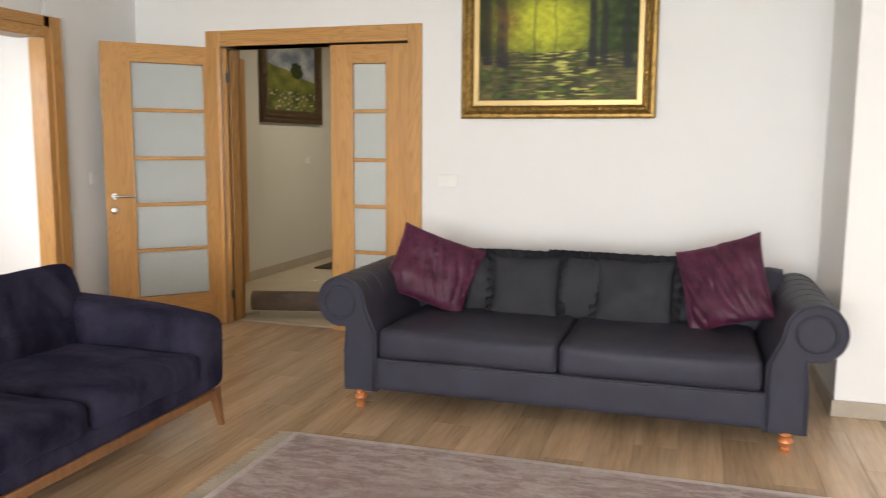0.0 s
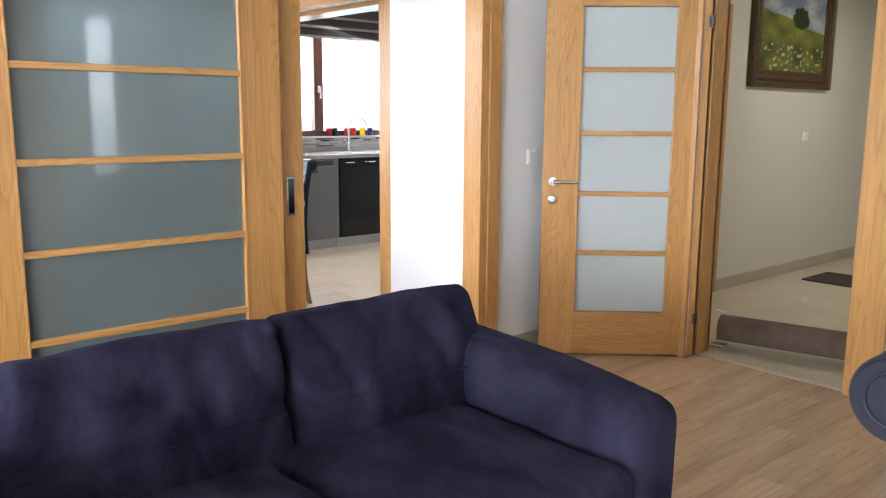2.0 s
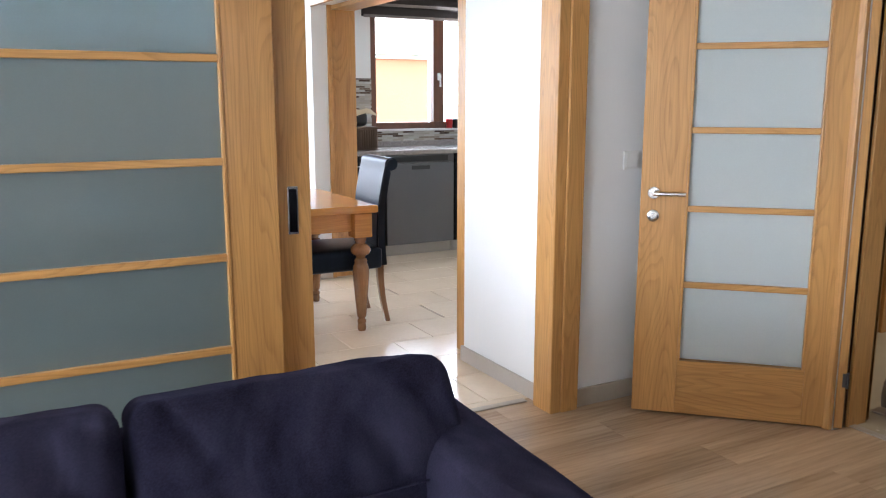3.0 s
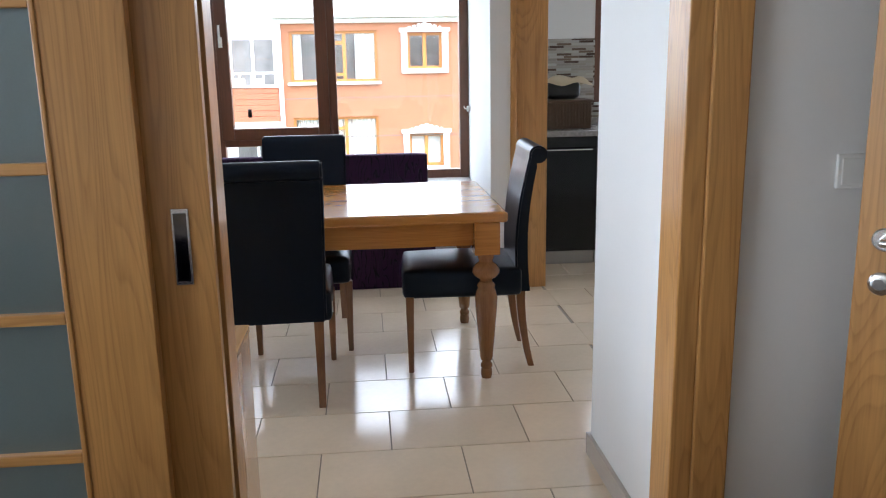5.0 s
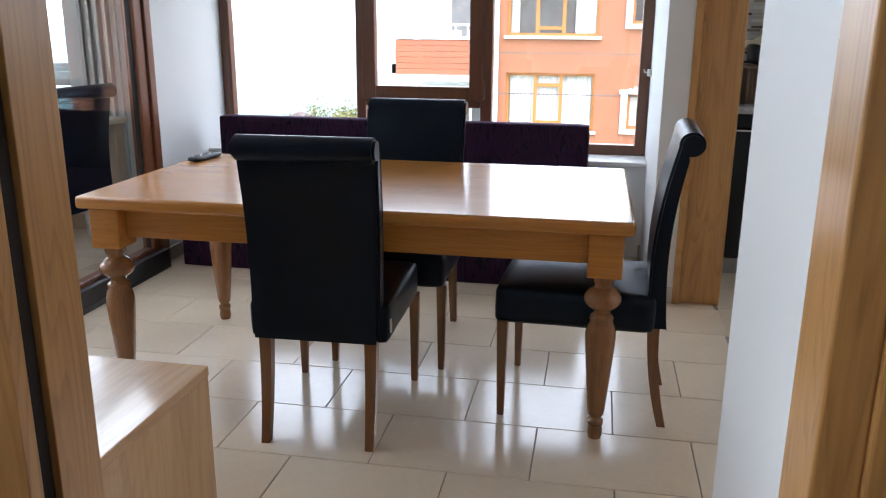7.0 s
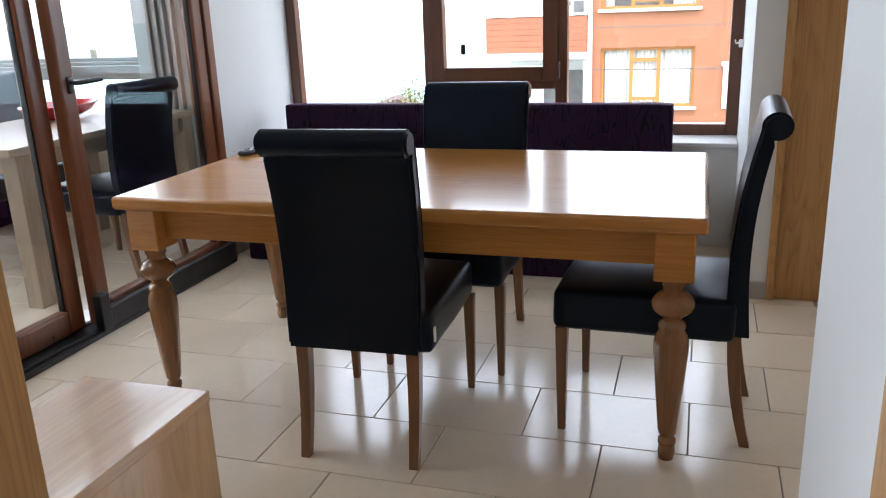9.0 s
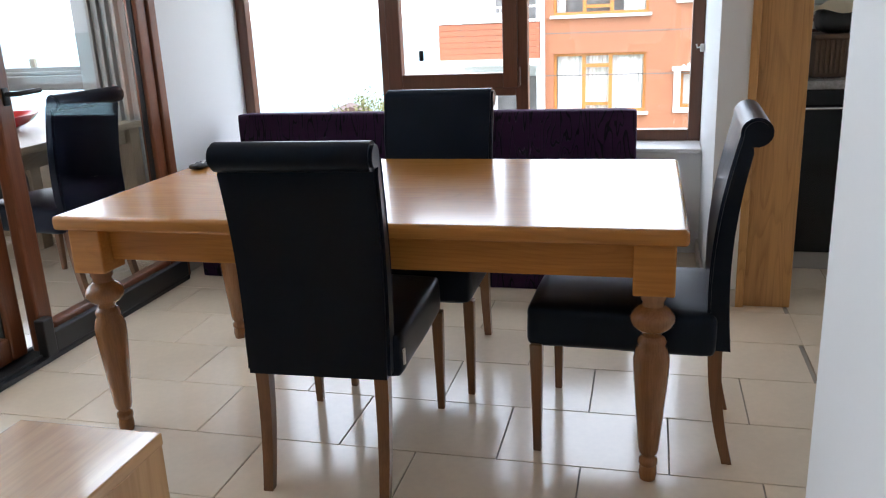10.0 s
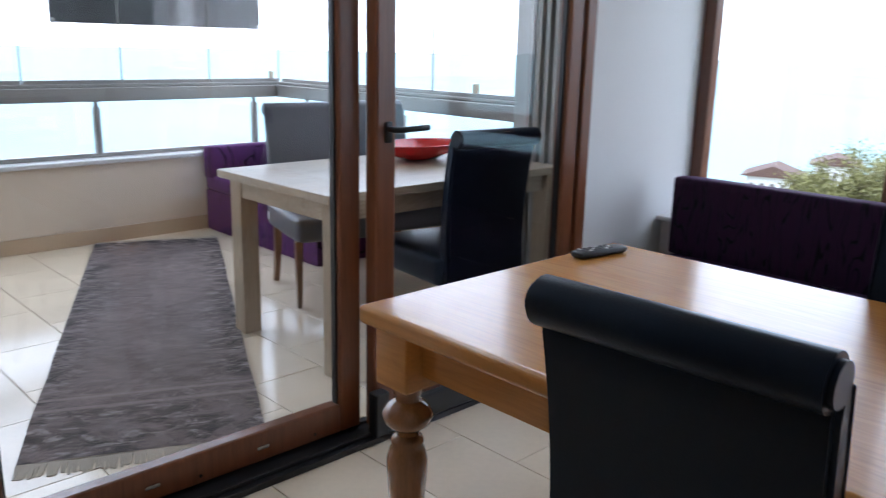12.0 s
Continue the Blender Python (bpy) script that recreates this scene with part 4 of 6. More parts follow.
for a, b in zip(seams, seams[1:]):
    pane(br, a + 0.006, b - 0.006, -1.555, -1.545, 1.07, 2.60, "folding_glass")
    part("glass_edge", boxes((a - 0.004, a + 0.004, -1.556, -1.544, 1.06, 2.60)), ALU, br)
    part("shoe", boxes((a + 0.01, b - 0.01, -1.562, -1.538, 1.06, 1.085), bev=0.003), ALU, br)
for a, b in ((-1.48, -0.62), (-0.62, 0.24), (0.24, 1.12)):
    pane(br, -7.705, -7.695, a + 0.006, b - 0.006, 1.07, 2.60, "folding_glass")
    part("glass_edge", boxes((-7.706, -7.694, b - 0.004, b + 0.004, 1.06, 2.60)), ALU, br)
    part("shoe", boxes((-7.712, -7.688, a + 0.01, b - 0.01, 1.06, 1.085), bev=0.003), ALU, br)
for x, y in ((-7.64, -1.55), (-7.70, 0.62)):
    part("glass_lock", boxes((x - 0.012, x + 0.012, y - 0.02, y + 0.02, 1.085, 1.14), bev=0.004), CLOTH, br, "cream plastic glass lock")
for k in range(4):
    y = 1.275 + k * 0.06
    fp = part("folded_panel", boxes((-7.448, -7.405 + 0.006 * k, y, y + 0.022, 0.02, 2.58), bev=0.003), ALU, br, "grey-edged glass panel folded against the pier")
    part("panel_gap", boxes((-7.447, -7.425, y + 0.023, y + 0.058, 0.02, 2.58)), PIER_SHADE, fp)
part("top_rail", boxes((-7.78, -3.95, -1.60, -1.50, 2.60, CEILING), (-7.75, -7.65, -1.495, 1.15, 2.60, CEILING)), ALU, br)
bn = thing("banner", pose(0, 0, 0), "charcoal cloth banner hung outside the balcony glass", "banner")
bm = bmesh.new()
for i in range(13):
    for j in range(9):
        x, z = -7.60 + 1.54 * i / 12, 1.45 + 0.85 * j / 8
        bm.verts.new((x, -1.63 + 0.012 * noise.noise(Vector((x * 2, z * 2, 0))), z))
bm.verts.ensure_lookup_table()
for i in range(12):
    for j in range(8):
        bm.faces.new([bm.verts[k] for k in (i * 9 + j, i * 9 + 9 + j, i * 9 + 10 + j, i * 9 + j + 1)])
bmesh.ops.solidify(bm, geom=bm.faces[:], thickness=0.003)
part("cloth", bm, BANNER, bn, "", True)
for x in (-7.58, -6.08):
    for z in (1.47, 2.28):
        bm = bmesh.new()
        lathe(bm, [(0.011, -0.004), (0.014, 0), (0.011, 0.004)], n=10)
        bmesh.ops.transform(bm, matrix=Matrix.Translation((x, -1.618, z)) @ Matrix.Rotation(radians(90), 4, "X"), verts=bm.verts)
        part("eyelet", bm, CHROME, bn, "", True)
for x in (-7.58, -6.08):
    bm = bmesh.new()
    tube(bm, [(x, -1.625, 2.29), (x, -1.61, 2.55), (x, -1.598, 2.62)], 0.004, 6)
    part("cord", bm, BLACK, bn)

# ---- dining table and chairs ----


def turned_leg(parent, x, y):
    bm = bmesh.new()
    lathe(bm, [(0.036, 0.575), (0.036, 0.555), (0.031, 0.548), (0.031, 0.535), (0.046, 0.525), (0.059, 0.508), (0.062, 0.495), (0.056, 0.478), (0.042, 0.466), (0.030, 0.458), (0.028, 0.447), (0.036, 0.440), (0.041, 0.430), (0.037, 0.420), (0.044, 0.405), (0.050, 0.380), (0.050, 0.355), (0.046, 0.30), (0.038, 0.20), (0.029, 0.10), (0.026, 0.085), (0.020, 0.080), (0.020, 0.072), (0.026, 0.066), (0.027, 0.052), (0.021, 0.046), (0.024, 0.040), (0.026, 0.020), (0.022, 0.0)], (x, y, 0), 24)
    leg = part("leg", bm, SHADED_LEG, parent, "turned beech leg", True, 50)
    part("corner_block", boxes((x - 0.055, x + 0.055, y - 0.055, y + 0.055, 0.575, 0.718), bev=0.005), TABLEW, leg)


tb = thing("dining_table", pose(0, 0, 0), "varnished beech dining table with turned legs on tiles", "table")
TX0, TX1, TY0, TY1 = -6.285, -5.275, 2.625, 4.515
bm = bmesh.new()
box(bm, TX0, TX1, TY0, TY1, 0.722, 0.767, 0.013, 5)
part("tabletop", bm, TABLEW, tb)
for x, y in ((TX1 - 0.085, TY0 + 0.085), (TX1 - 0.085, TY1 - 0.085), (TX0 + 0.105, TY0 + 0.085), (TX0 + 0.105, TY1 - 0.085)):
    turned_leg(tb, x, y)
part("apron", boxes((TX1 - 0.105, TX1 - 0.08, TY0 + 0.14, TY1 - 0.14, 0.61, 0.722), bev=0.003), TABLEW, tb)
part("apron", boxes((TX0 + 0.08, TX0 + 0.105, TY0 + 0.14, TY1 - 0.14, 0.61, 0.722), bev=0.003), TABLEW, tb)
part("apron", boxes((TX0 + 0.14, TX1 - 0.14, TY0 + 0.08, TY0 + 0.105, 0.61, 0.722), bev=0.003), TABLEW, tb)
part("apron", boxes((TX0 + 0.14, TX1 - 0.14, TY1 - 0.105, TY1 - 0.08, 0.61, 0.722), bev=0.003), TABLEW, tb)


def dining_chair(cloth, label, group, m):
    """A scroll-backed chair that faces +y, its middle over the origin."""
    t = thing("dining_chair", m, label, "chair", group)
    # backrest: a bent slab whose top rolls over to the rear
    front, rear = [], []
    for k in range(15):
        s = k / 14
        z = 0.365 + 0.612 * s
        y = -0.235 - 0.015 * math.sin(s * math.pi) * -1 - 0.045 * s ** 2.2
        th = 0.062 - 0.016 * s
        front.append((y + th * 0.5, z))
        rear.append((y - th * 0.5, z))
    cy, cz, r = front[-1][0] - 0.041, front[-1][1] + 0.010, 0.041
    roll = [(cy + r * math.cos(a), cz + r * math.sin(a) * 0.95) for a in [radians(v) for v in range(10, 281, 18)]]
    outline = front + roll + [p for p in reversed(rear) if p[1] < cz - r * 0.7]
    bm = bmesh.new()
    extrude(bm, outline, -0.215, 0.215, "X")
    caps = [e for e in bm.edges if abs(e.verts[0].co.x - e.verts[1].co.x) < 1e-6]
    bmesh.ops.bevel(bm, geom=caps, offset=0.009, segments=2, affect="EDGES", clamp_overlap=True)
    for v in bm.verts:
        f = 1 + 0.05 * max(0, min(1, (v.co.z - 0.4) / 0.6))
        v.co.x *= f * 0.975
    part("backrest", bm, cloth, t, "", True, 50)
    for s in (-1, 1):
        bm = bmesh.new()
        tube(bm, [(s * (0.206 + 0.010 * k / 10), front[k][0] - 0.006, front[k][1]) for k in range(3, 15, 1)], 0.0028, 6)
        part("piping", bm, cloth, t, "", True)
    bm = bmesh.new()
    soft(bm, (0, 0.043, 0.415), (0.465, 0.54, 0.13), 0.024, (0.004, 0.004, 0.020), 10, 0.003)
    part("seat", bm, cloth, t, "", True, 60)
    for s in (-1, 1):
        bm = bmesh.new()
        extrude(bm, [(-0.019, 0.36), (0.019, 0.36), (0.012, 0.0), (-0.012, 0.0)], -0.019, 0.019, "Y")
        for v in bm.verts:
            k = 1 - 0.37 * (0.36 - v.co.z) / 0.36
            v.co = (v.co.x + s * 0.222, v.co.y * k + 0.283, v.co.z)
        bmesh.ops.bevel(bm, geom=bm.edges[:], offset=0.003, segments=1, affect="EDGES")
        part("leg", bm, CHAIRLEG, t)
        bm = bmesh.new()
        prof = []
        for k in range(9):
            f = k / 8
            z = 0.37 * (1 - f)
            prof.append((-0.225 - 0.05 * f ** 2, z, 0.020 - 0.006 * f))
        ring = [[bm.verts.new((s * 0.176 + dx * w, y + dy * w, z)) for dx, dy in ((-1, -1), (1, -1), (1, 1), (-1, 1))] for y, z, w in prof]
        for a, b in zip(ring, ring[1:]):
            for i in range(4):
                bm.faces.new((a[i], a[(i + 1) % 4], b[(i + 1) % 4], b[i]))
        bm.faces.new(ring[0])
        bm.faces.new(ring[-1])
        bmesh.ops.recalc_face_normals(bm, faces=bm.faces)
        part("leg", bm, CHAIRLEG, t, "", True)
    part("tag", boxes((0.232, 0.2365, -0.205, -0.190, 0.385, 0.43)), WHITEP, t, "small white maker's tag")
    return t


C1 = dining_chair(LEATHER, "black leatherette scroll-back chair tucked under the table", "chairs round the dining table", pose(-5.393, 3.523, 0, 0, 0, 92))
tagged(copy_thing(C1, pose(-6.09, 3.595, 0, 0, 0, -90)), "black leatherette scroll-back chair on the bench side of the table")
tagged(copy_thing(C1, pose(-5.673, 4.39, 0, 0, 0, 177.5)), "black leatherette scroll-back chair at the table's end")

# remote on the table


def remote(m, label, keys=True):
    t = thing("remote_control", m, label, "remote control")
    bm = bmesh.new()
    soft(bm, (0, 0, 0.011), (0.048, 0.19, 0.020), 0.008, n=5)
    part("case", bm, BLACK, t, "", True)
    for i in range(3):
        for j in range(6 if keys else 2):
            bm = bmesh.new()
            box(bm, -0.018 + i * 0.013, -0.009 + i * 0.013, -0.075 + j * 0.021, -0.064 + j * 0.021, 0.0205, 0.0235, 0.0015, 1)
            part("button", bm, (WHITEP if (i + j) % 3 == 0 else STEEL) if keys else BLACK, t)
    return t


remote(pose(-6.11, 2.70, 0.767, 0, 0, 81), "black remote control with pale buttons on the table")

# ---- benches ----


def bench(m, length, back_h, seat_h, depth, cloth, label):
    """A boxed settle that faces +x; its back stands at x = 0."""
    t = thing("bench", m, label, "bench")
    bm = bmesh.new()
    soft(bm, (depth / 2, 0, seat_h / 2 - 0.05), (depth - 0.01, length, seat_h - 0.1), 0.012, n=5)
    part("base", bm, cloth, t, "", True)
    n = max(2, round(length / 0.75))
    for k in range(n):
        bm = bmesh.new()
        soft(bm, (depth / 2 + 0.03, -length / 2 + (k + 0.5) * length / n, seat_h - 0.05), (depth - 0.06, length / n - 0.006, 0.11), 0.03, (0, 0, 0.012), 6)
        part("seat_cushion", bm, cloth, t, "", True)
    bm = bmesh.new()
    soft(bm, (0.045, 0, (seat_h + back_h) / 2), (0.10, length, back_h - seat_h), 0.02, (0.012, 0, 0), 8)
    part("backrest", bm, cloth, t, "", True)
    return t


bench(pose(-7.60, 3.22, 0), 2.25, 0.797, 0.43, 0.66, VINE, "aubergine cloth bench with dark wavy stripes below the window")
corner = bench(pose(-7.575, -0.71, 0), 1.42, 0.615, 0.40, 0.60, VINE_B, "violet cloth corner bench with dark wavy stripes on the balcony")
bm = bmesh.new()
soft(bm, (0.36, -0.65, 0.50), (0.50, 0.11, 0.23), 0.02, (0, 0.010, 0), 8)
part("end_backrest", bm, VINE_B, corner, "", True)

# ---- low box by the sliding door ----
lb2 = thing("low_cabinet", pose(0, 0, 0), "pale ash veneer low cabinet beside the sliding door", "cabinet")
part("top", boxes((-4.395, -3.935, 3.235, 3.545, 0.572, 0.597), bev=0.003), BOXW, lb2)
part("side_panel", boxes((-4.393, -3.935, 3.520, 3.543, 0.0, 0.572), bev=0.002), BOXW_Z, lb2)
part("side_panel", boxes((-4.393, -3.935, 3.237, 3.260, 0.0, 0.572), bev=0.002), BOXW_Z, lb2)
part("front_panel", boxes((-4.393, -4.370, 3.260, 3.520, 0.0, 0.572), bev=0.002), BOXW_Z, lb2)

# ---- kitchen ----
wt = tagged(part("worktop", boxes((-7.92, -7.33, 5.04, 8.18, 0.90, 0.94), (-7.92, -7.895, 5.04, 8.18, 0.94, 0.99), bev=0.005), GRANITE), "grey speckled granite kitchen worktop on black units", "worktop")


def unit(name, y0, y1, front, label, category, grip):
    t = thing(name, pose(-7.90, (y0 + y1) / 2, 0), label, category, "kitchen units")
    h = (y1 - y0) / 2
    part("body", boxes((0, 0.51, -h + 0.004, h - 0.004, 0.10, 0.898)), front, t)
    part("door", boxes((0.513, 0.532, -h + 0.003, h - 0.003, 0.105, 0.82), bev=0.002), front, t)
    part("control_strip", boxes((0.513, 0.532, -h + 0.003, h - 0.003, 0.824, 0.895), bev=0.002), front, t)
    part("kickboard", boxes((0.46, 0.47, -h, h, 0, 0.10)), ALU, t, "grey aluminium kickboard")
    if grip:
        part("handle", boxes((0.535, 0.552, -h + 0.04, h - 0.04, 0.806, 0.816), bev=0.003), CHROME, t, "slim chrome grip")
    return t


unit("base_cabinet", 5.04, 5.50, BLACKG, "black gloss base cabinet with a slim chrome grip", "cabinet", True)
dw = unit("dishwasher", 5.51, 6.18, STEEL, "grey steel dishwasher under the worktop", "dishwasher", False)
part("control_panel", boxes((0.533, 0.537, -0.27, 0.27, 0.835, 0.885), bev=0.001), BLACK, dw, "dark control panel")
part("grip_recess", boxes((0.5325, 0.536, -0.09, 0.09, 0.765, 0.80), bev=0.001), BLACK, dw, "dark grip recess")
ov = unit("oven", 6.19, 6.79, BLACKG, "black glass built-in oven", "oven", False)
for k, w in ((-0.17, 0.10), (0.02, 0.02), (0.10, 0.08)):
    part("display_mark", boxes((0.5325, 0.5335, k - w / 2, k + w / 2, 0.85, 0.858)), WHITEP, ov)
for a in (6.80, 7.40):
    unit("base_cabinet", a, a + 0.59, BLACKG, "black gloss base cabinet with a slim chrome grip", "cabinet", True)
sk = thing("sink", pose(-7.62, 6.62, 0.94), "stainless steel sink set into the worktop", "sink")
part("rim", boxes((-0.2, 0.2, -0.42, -0.38, 0.0, 0.006), (-0.2, 0.2, 0.38, 0.42, 0.0, 0.006), (-0.2, -0.16, -0.38, 0.38, 0, 0.006), (0.16, 0.2, -0.38, 0.38, 0, 0.006), (-0.16, 0.16, -0.02, 0.02, 0, 0.006), bev=0.002), CHROME, sk)
part("basin", boxes((-0.16, 0.16, -0.38, -0.02, 0.0005, 0.003), (-0.16, 0.16, 0.02, 0.38, 0.0005, 0.003)), STEEL, sk)
fc = thing("faucet", pose(-7.80, 6.60, 0.94), "tall arched chrome kitchen faucet", "faucet")
bm = bmesh.new()
lathe(bm, [(0.026, 0), (0.026, 0.02), (0.018, 0.03), (0.018, 0.12)], n=14)
part("base", bm, CHROME, fc, "", True)
bm = bmesh.new()
tube(bm, [(0, 0, 0.1), (0, 0, 0.26)] + [(0.0 + 0.08 * (1 - math.cos(a)) * 0.5, 0.09 * (1 - math.cos(a)), 0.26 + 0.09 * math.sin(a)) for a in [radians(v) for v in range(15, 196, 15)]], 0.011, 10)
part("spout", bm, CHROME, fc, "", True)
bm = bmesh.new()
tube(bm, [(0, -0.018, 0.08), (0.02, -0.06, 0.12)], 0.008, 8)
part("lever", bm, CHROME, fc, "", True)


def cup(y, material, label):
    bm = bmesh.new()
    lathe(bm, [(0.026, 0), (0.036, 0.085), (0.033, 0.085), (0.024, 0.006)], n=18)
    ob = part("cup", bm, material, None, "", True)
    ob.matrix_basis = pose(-7.915, y, 1.10)
    tagged(ob, label, "cup", "cups on the kitchen sill")


for y, c, l in ((6.43, REDP, "small red plastic cup on the sill"), (6.50, BLACK, "small dark cup on the sill"), (6.66, REDP, "red plastic cup on the sill"), (6.74, REDP, "red plastic cup on the sill"), (6.86, YELLOWP, "yellow plastic cup on the sill"), (6.96, VIOLETP, "violet plastic cup on the sill")):
    cup(y, c, l)
bk = thing("basket", pose(-7.62, 5.32, 0.94), "brown slatted wicker basket on the worktop", "basket")
part("body", boxes((-0.14, 0.14, -0.16, 0.16, 0.004, 0.18)), WICKER, bk)
for k in range(15):
    y = -0.152 + k * 0.0217
    part("slat", boxes((0.14, 0.150, y - 0.007, y + 0.007, 0.02, 0.175), bev=0.002), WICKER, bk)
part("rim", boxes((-0.15, 0.155, -0.17, 0.17, 0.18, 0.20), bev=0.006), WICKER, bk)
# dark rounded filler for the basket's unidentified contents
bm = bmesh.new()
soft(bm, (-7.62, 5.30, 1.14 + 0.065), (0.22, 0.24, 0.13), 0.05, n=6)
tagged(part("dark_bundle", bm, BLACK, None, "", True), "dark bundle in the basket under a cloth", "bundle")
bm = bmesh.new()
gr = [[bm.verts.new((-7.62 + u * 0.15, 5.32 + v * 0.17, 1.295 - 0.05 * max(abs(u), abs(v)) ** 3 - 0.012 * math.sin(v * 5 + u * 3))) for v in [j / 6 - 1 for j in range(13)]] for u in [i / 6 - 1 for i in range(13)]]
for i in range(12):
    for j in range(12):
        bm.faces.new((gr[i][j], gr[i + 1][j], gr[i + 1][j + 1], gr[i][j + 1]))
bmesh.ops.solidify(bm, geom=bm.faces[:], thickness=0.012)
tagged(part("cloth", bm, CLOTH, None, "", True), "cream cotton cloth draped over the basket", "cloth")

# ---- living room: two-seat velvet sofa, facing +x ----
vs = thing("velvet_sofa", pose(-2.85, 2.69, 0), "dark aubergine velvet two-seat sofa on a wooden plinth", "sofa")
part("plinth", boxes((0.08, 1.03, -0.86, 0.86, 0.15, 0.195), bev=0.008), CHAIRLEG, vs, "walnut-stained base rail")
bm = bmesh.new()
soft(bm, (0.54, 0, 0.255), (1.0, 1.76, 0.12), 0.03, n=6)
part("base", bm, VELVET, vs, "", True)
for s in (-1, 1):
    # arm: tall at the back, dipping to a rounded front
    bm = bmesh.new()
    soft(bm, (0.52, s * 0.818, 0.384), (1.06, 0.216, 0.378), 0.06, (0, 0.012, 0.010), 12, 0.004)
    for v in bm.verts:
        f = v.co.x / 1.05
        if v.co.z > 0.3:
            v.co.z += 0.055 * (1 - f) - 0.02 * max(0, f - 0.7) / 0.3
        v.co.y += s * 0.03 * max(0, f - 0.2) * (1 if s * v.co.y > 0.81 else 0.2)
    part("arm", bm, VELVET, vs, "", True, 70)
    bm = bmesh.new()
    soft(bm, (0.66, s * 0.355, 0.345), (0.82, 0.70, 0.14), 0.045, (0.006, 0, 0.020), 12, 0.008)
    part("seat_cushion", bm, VELVET, vs, "", True, 70)
    bm = bmesh.new()
    tilt = Matrix.Rotation(radians(-13), 3, "Y")
    soft(bm, (0.25, s * 0.40, 0.545), (0.20, 0.785, 0.45), 0.045, (0.030, 0.0, 0.006), 44, 0.007, tilt, 4.0)
    for v in bm.verts:
        # folds fanning from the outer lower side, and a top that draws in
        up = max(0, (v.co.z - 0.45) / 0.32)
        if s * v.co.y > 0.4:
            v.co.y -= s * 0.075 * min(1, up) * (s * v.co.y - 0.4) / 0.39
        if v.co.x > 0.26:
            side = s * v.co.y - 0.40
            q = Vector((v.co.y * 5.5 + v.co.z * 3.5 + s * 3, v.co.z * 2.2 - v.co.y * 1.2, s * 2.0))
            fold = max(0, 1 - abs(noise.noise(q)) * 3.5) ** 1.5
            v.co.x -= 0.026 * fold * (0.35 + abs(side)) * (1.0 if v.co.z > 0.53 else 0.5)
    for v in bm.verts:
        # seam a third of the way up the cushion
        d = abs(v.co.z - 0.53)
        if v.co.x > 0.3 and d < 0.03:
            v.co.x -= 0.010 * (1 - d / 0.03)
    bmesh.ops.translate(bm, verts=bm.verts, vec=(0, 0.085, 0))
    bc = part("back_cushion", bm, VELVET, vs, "", True, 70)
    bm = bmesh.new()
    tube(bm, [(0.394 - 0.012 * abs(k) / 7, 0.085 + s * 0.40 + k * 0.05, 0.532) for k in range(-7, 8)], 0.003, 6)
    part("seam", bm, VELVET, bc, "", True)
bm = bmesh.new()
soft(bm, (0.09, 0, 0.42), (0.16, 1.66, 0.46), 0.05, n=8, turn=Matrix.Rotation(radians(-6), 3, "Y"))
part("back_frame", bm, VELVET, vs, "", True)
for x, y in ((1.0, 0.90), (1.0, -0.90), (0.12, 0.86), (0.12, -0.86)):
    bm = bmesh.new()
    ring = [[bm.verts.new((x + dx * w + k * 0.018, y + dy * w + math.copysign(k * 0.03, y), z)) for dx, dy in ((-1, -1), (1, -1), (1, 1), (-1, 1))] for w, z, k in ((0.022, 0.20, 0), (0.012, 0.0, 1))]
    for i in range(4):
        bm.faces.new((ring[0][i], ring[0][(i + 1) % 4], ring[1][(i + 1) % 4], ring[1][i]))
    bm.faces.new(ring[0])
    bm.faces.new(ring[1])
    bmesh.ops.recalc_face_normals(bm, faces=bm.faces)
    part("leg", bm, CHAIRLEG, vs, "tapered wooden leg")
remote(pose(-2.05, 1.862, 0.605, -3, 0, -92), "black remote control on the sofa arm", False)

# ---- chesterfield, facing -y ----
cs = thing("tufted_sofa", pose(-0.264, 5.045, 0), "slate grey tufted sofa with rolled arms and turned feet", "sofa")
W = 1.265
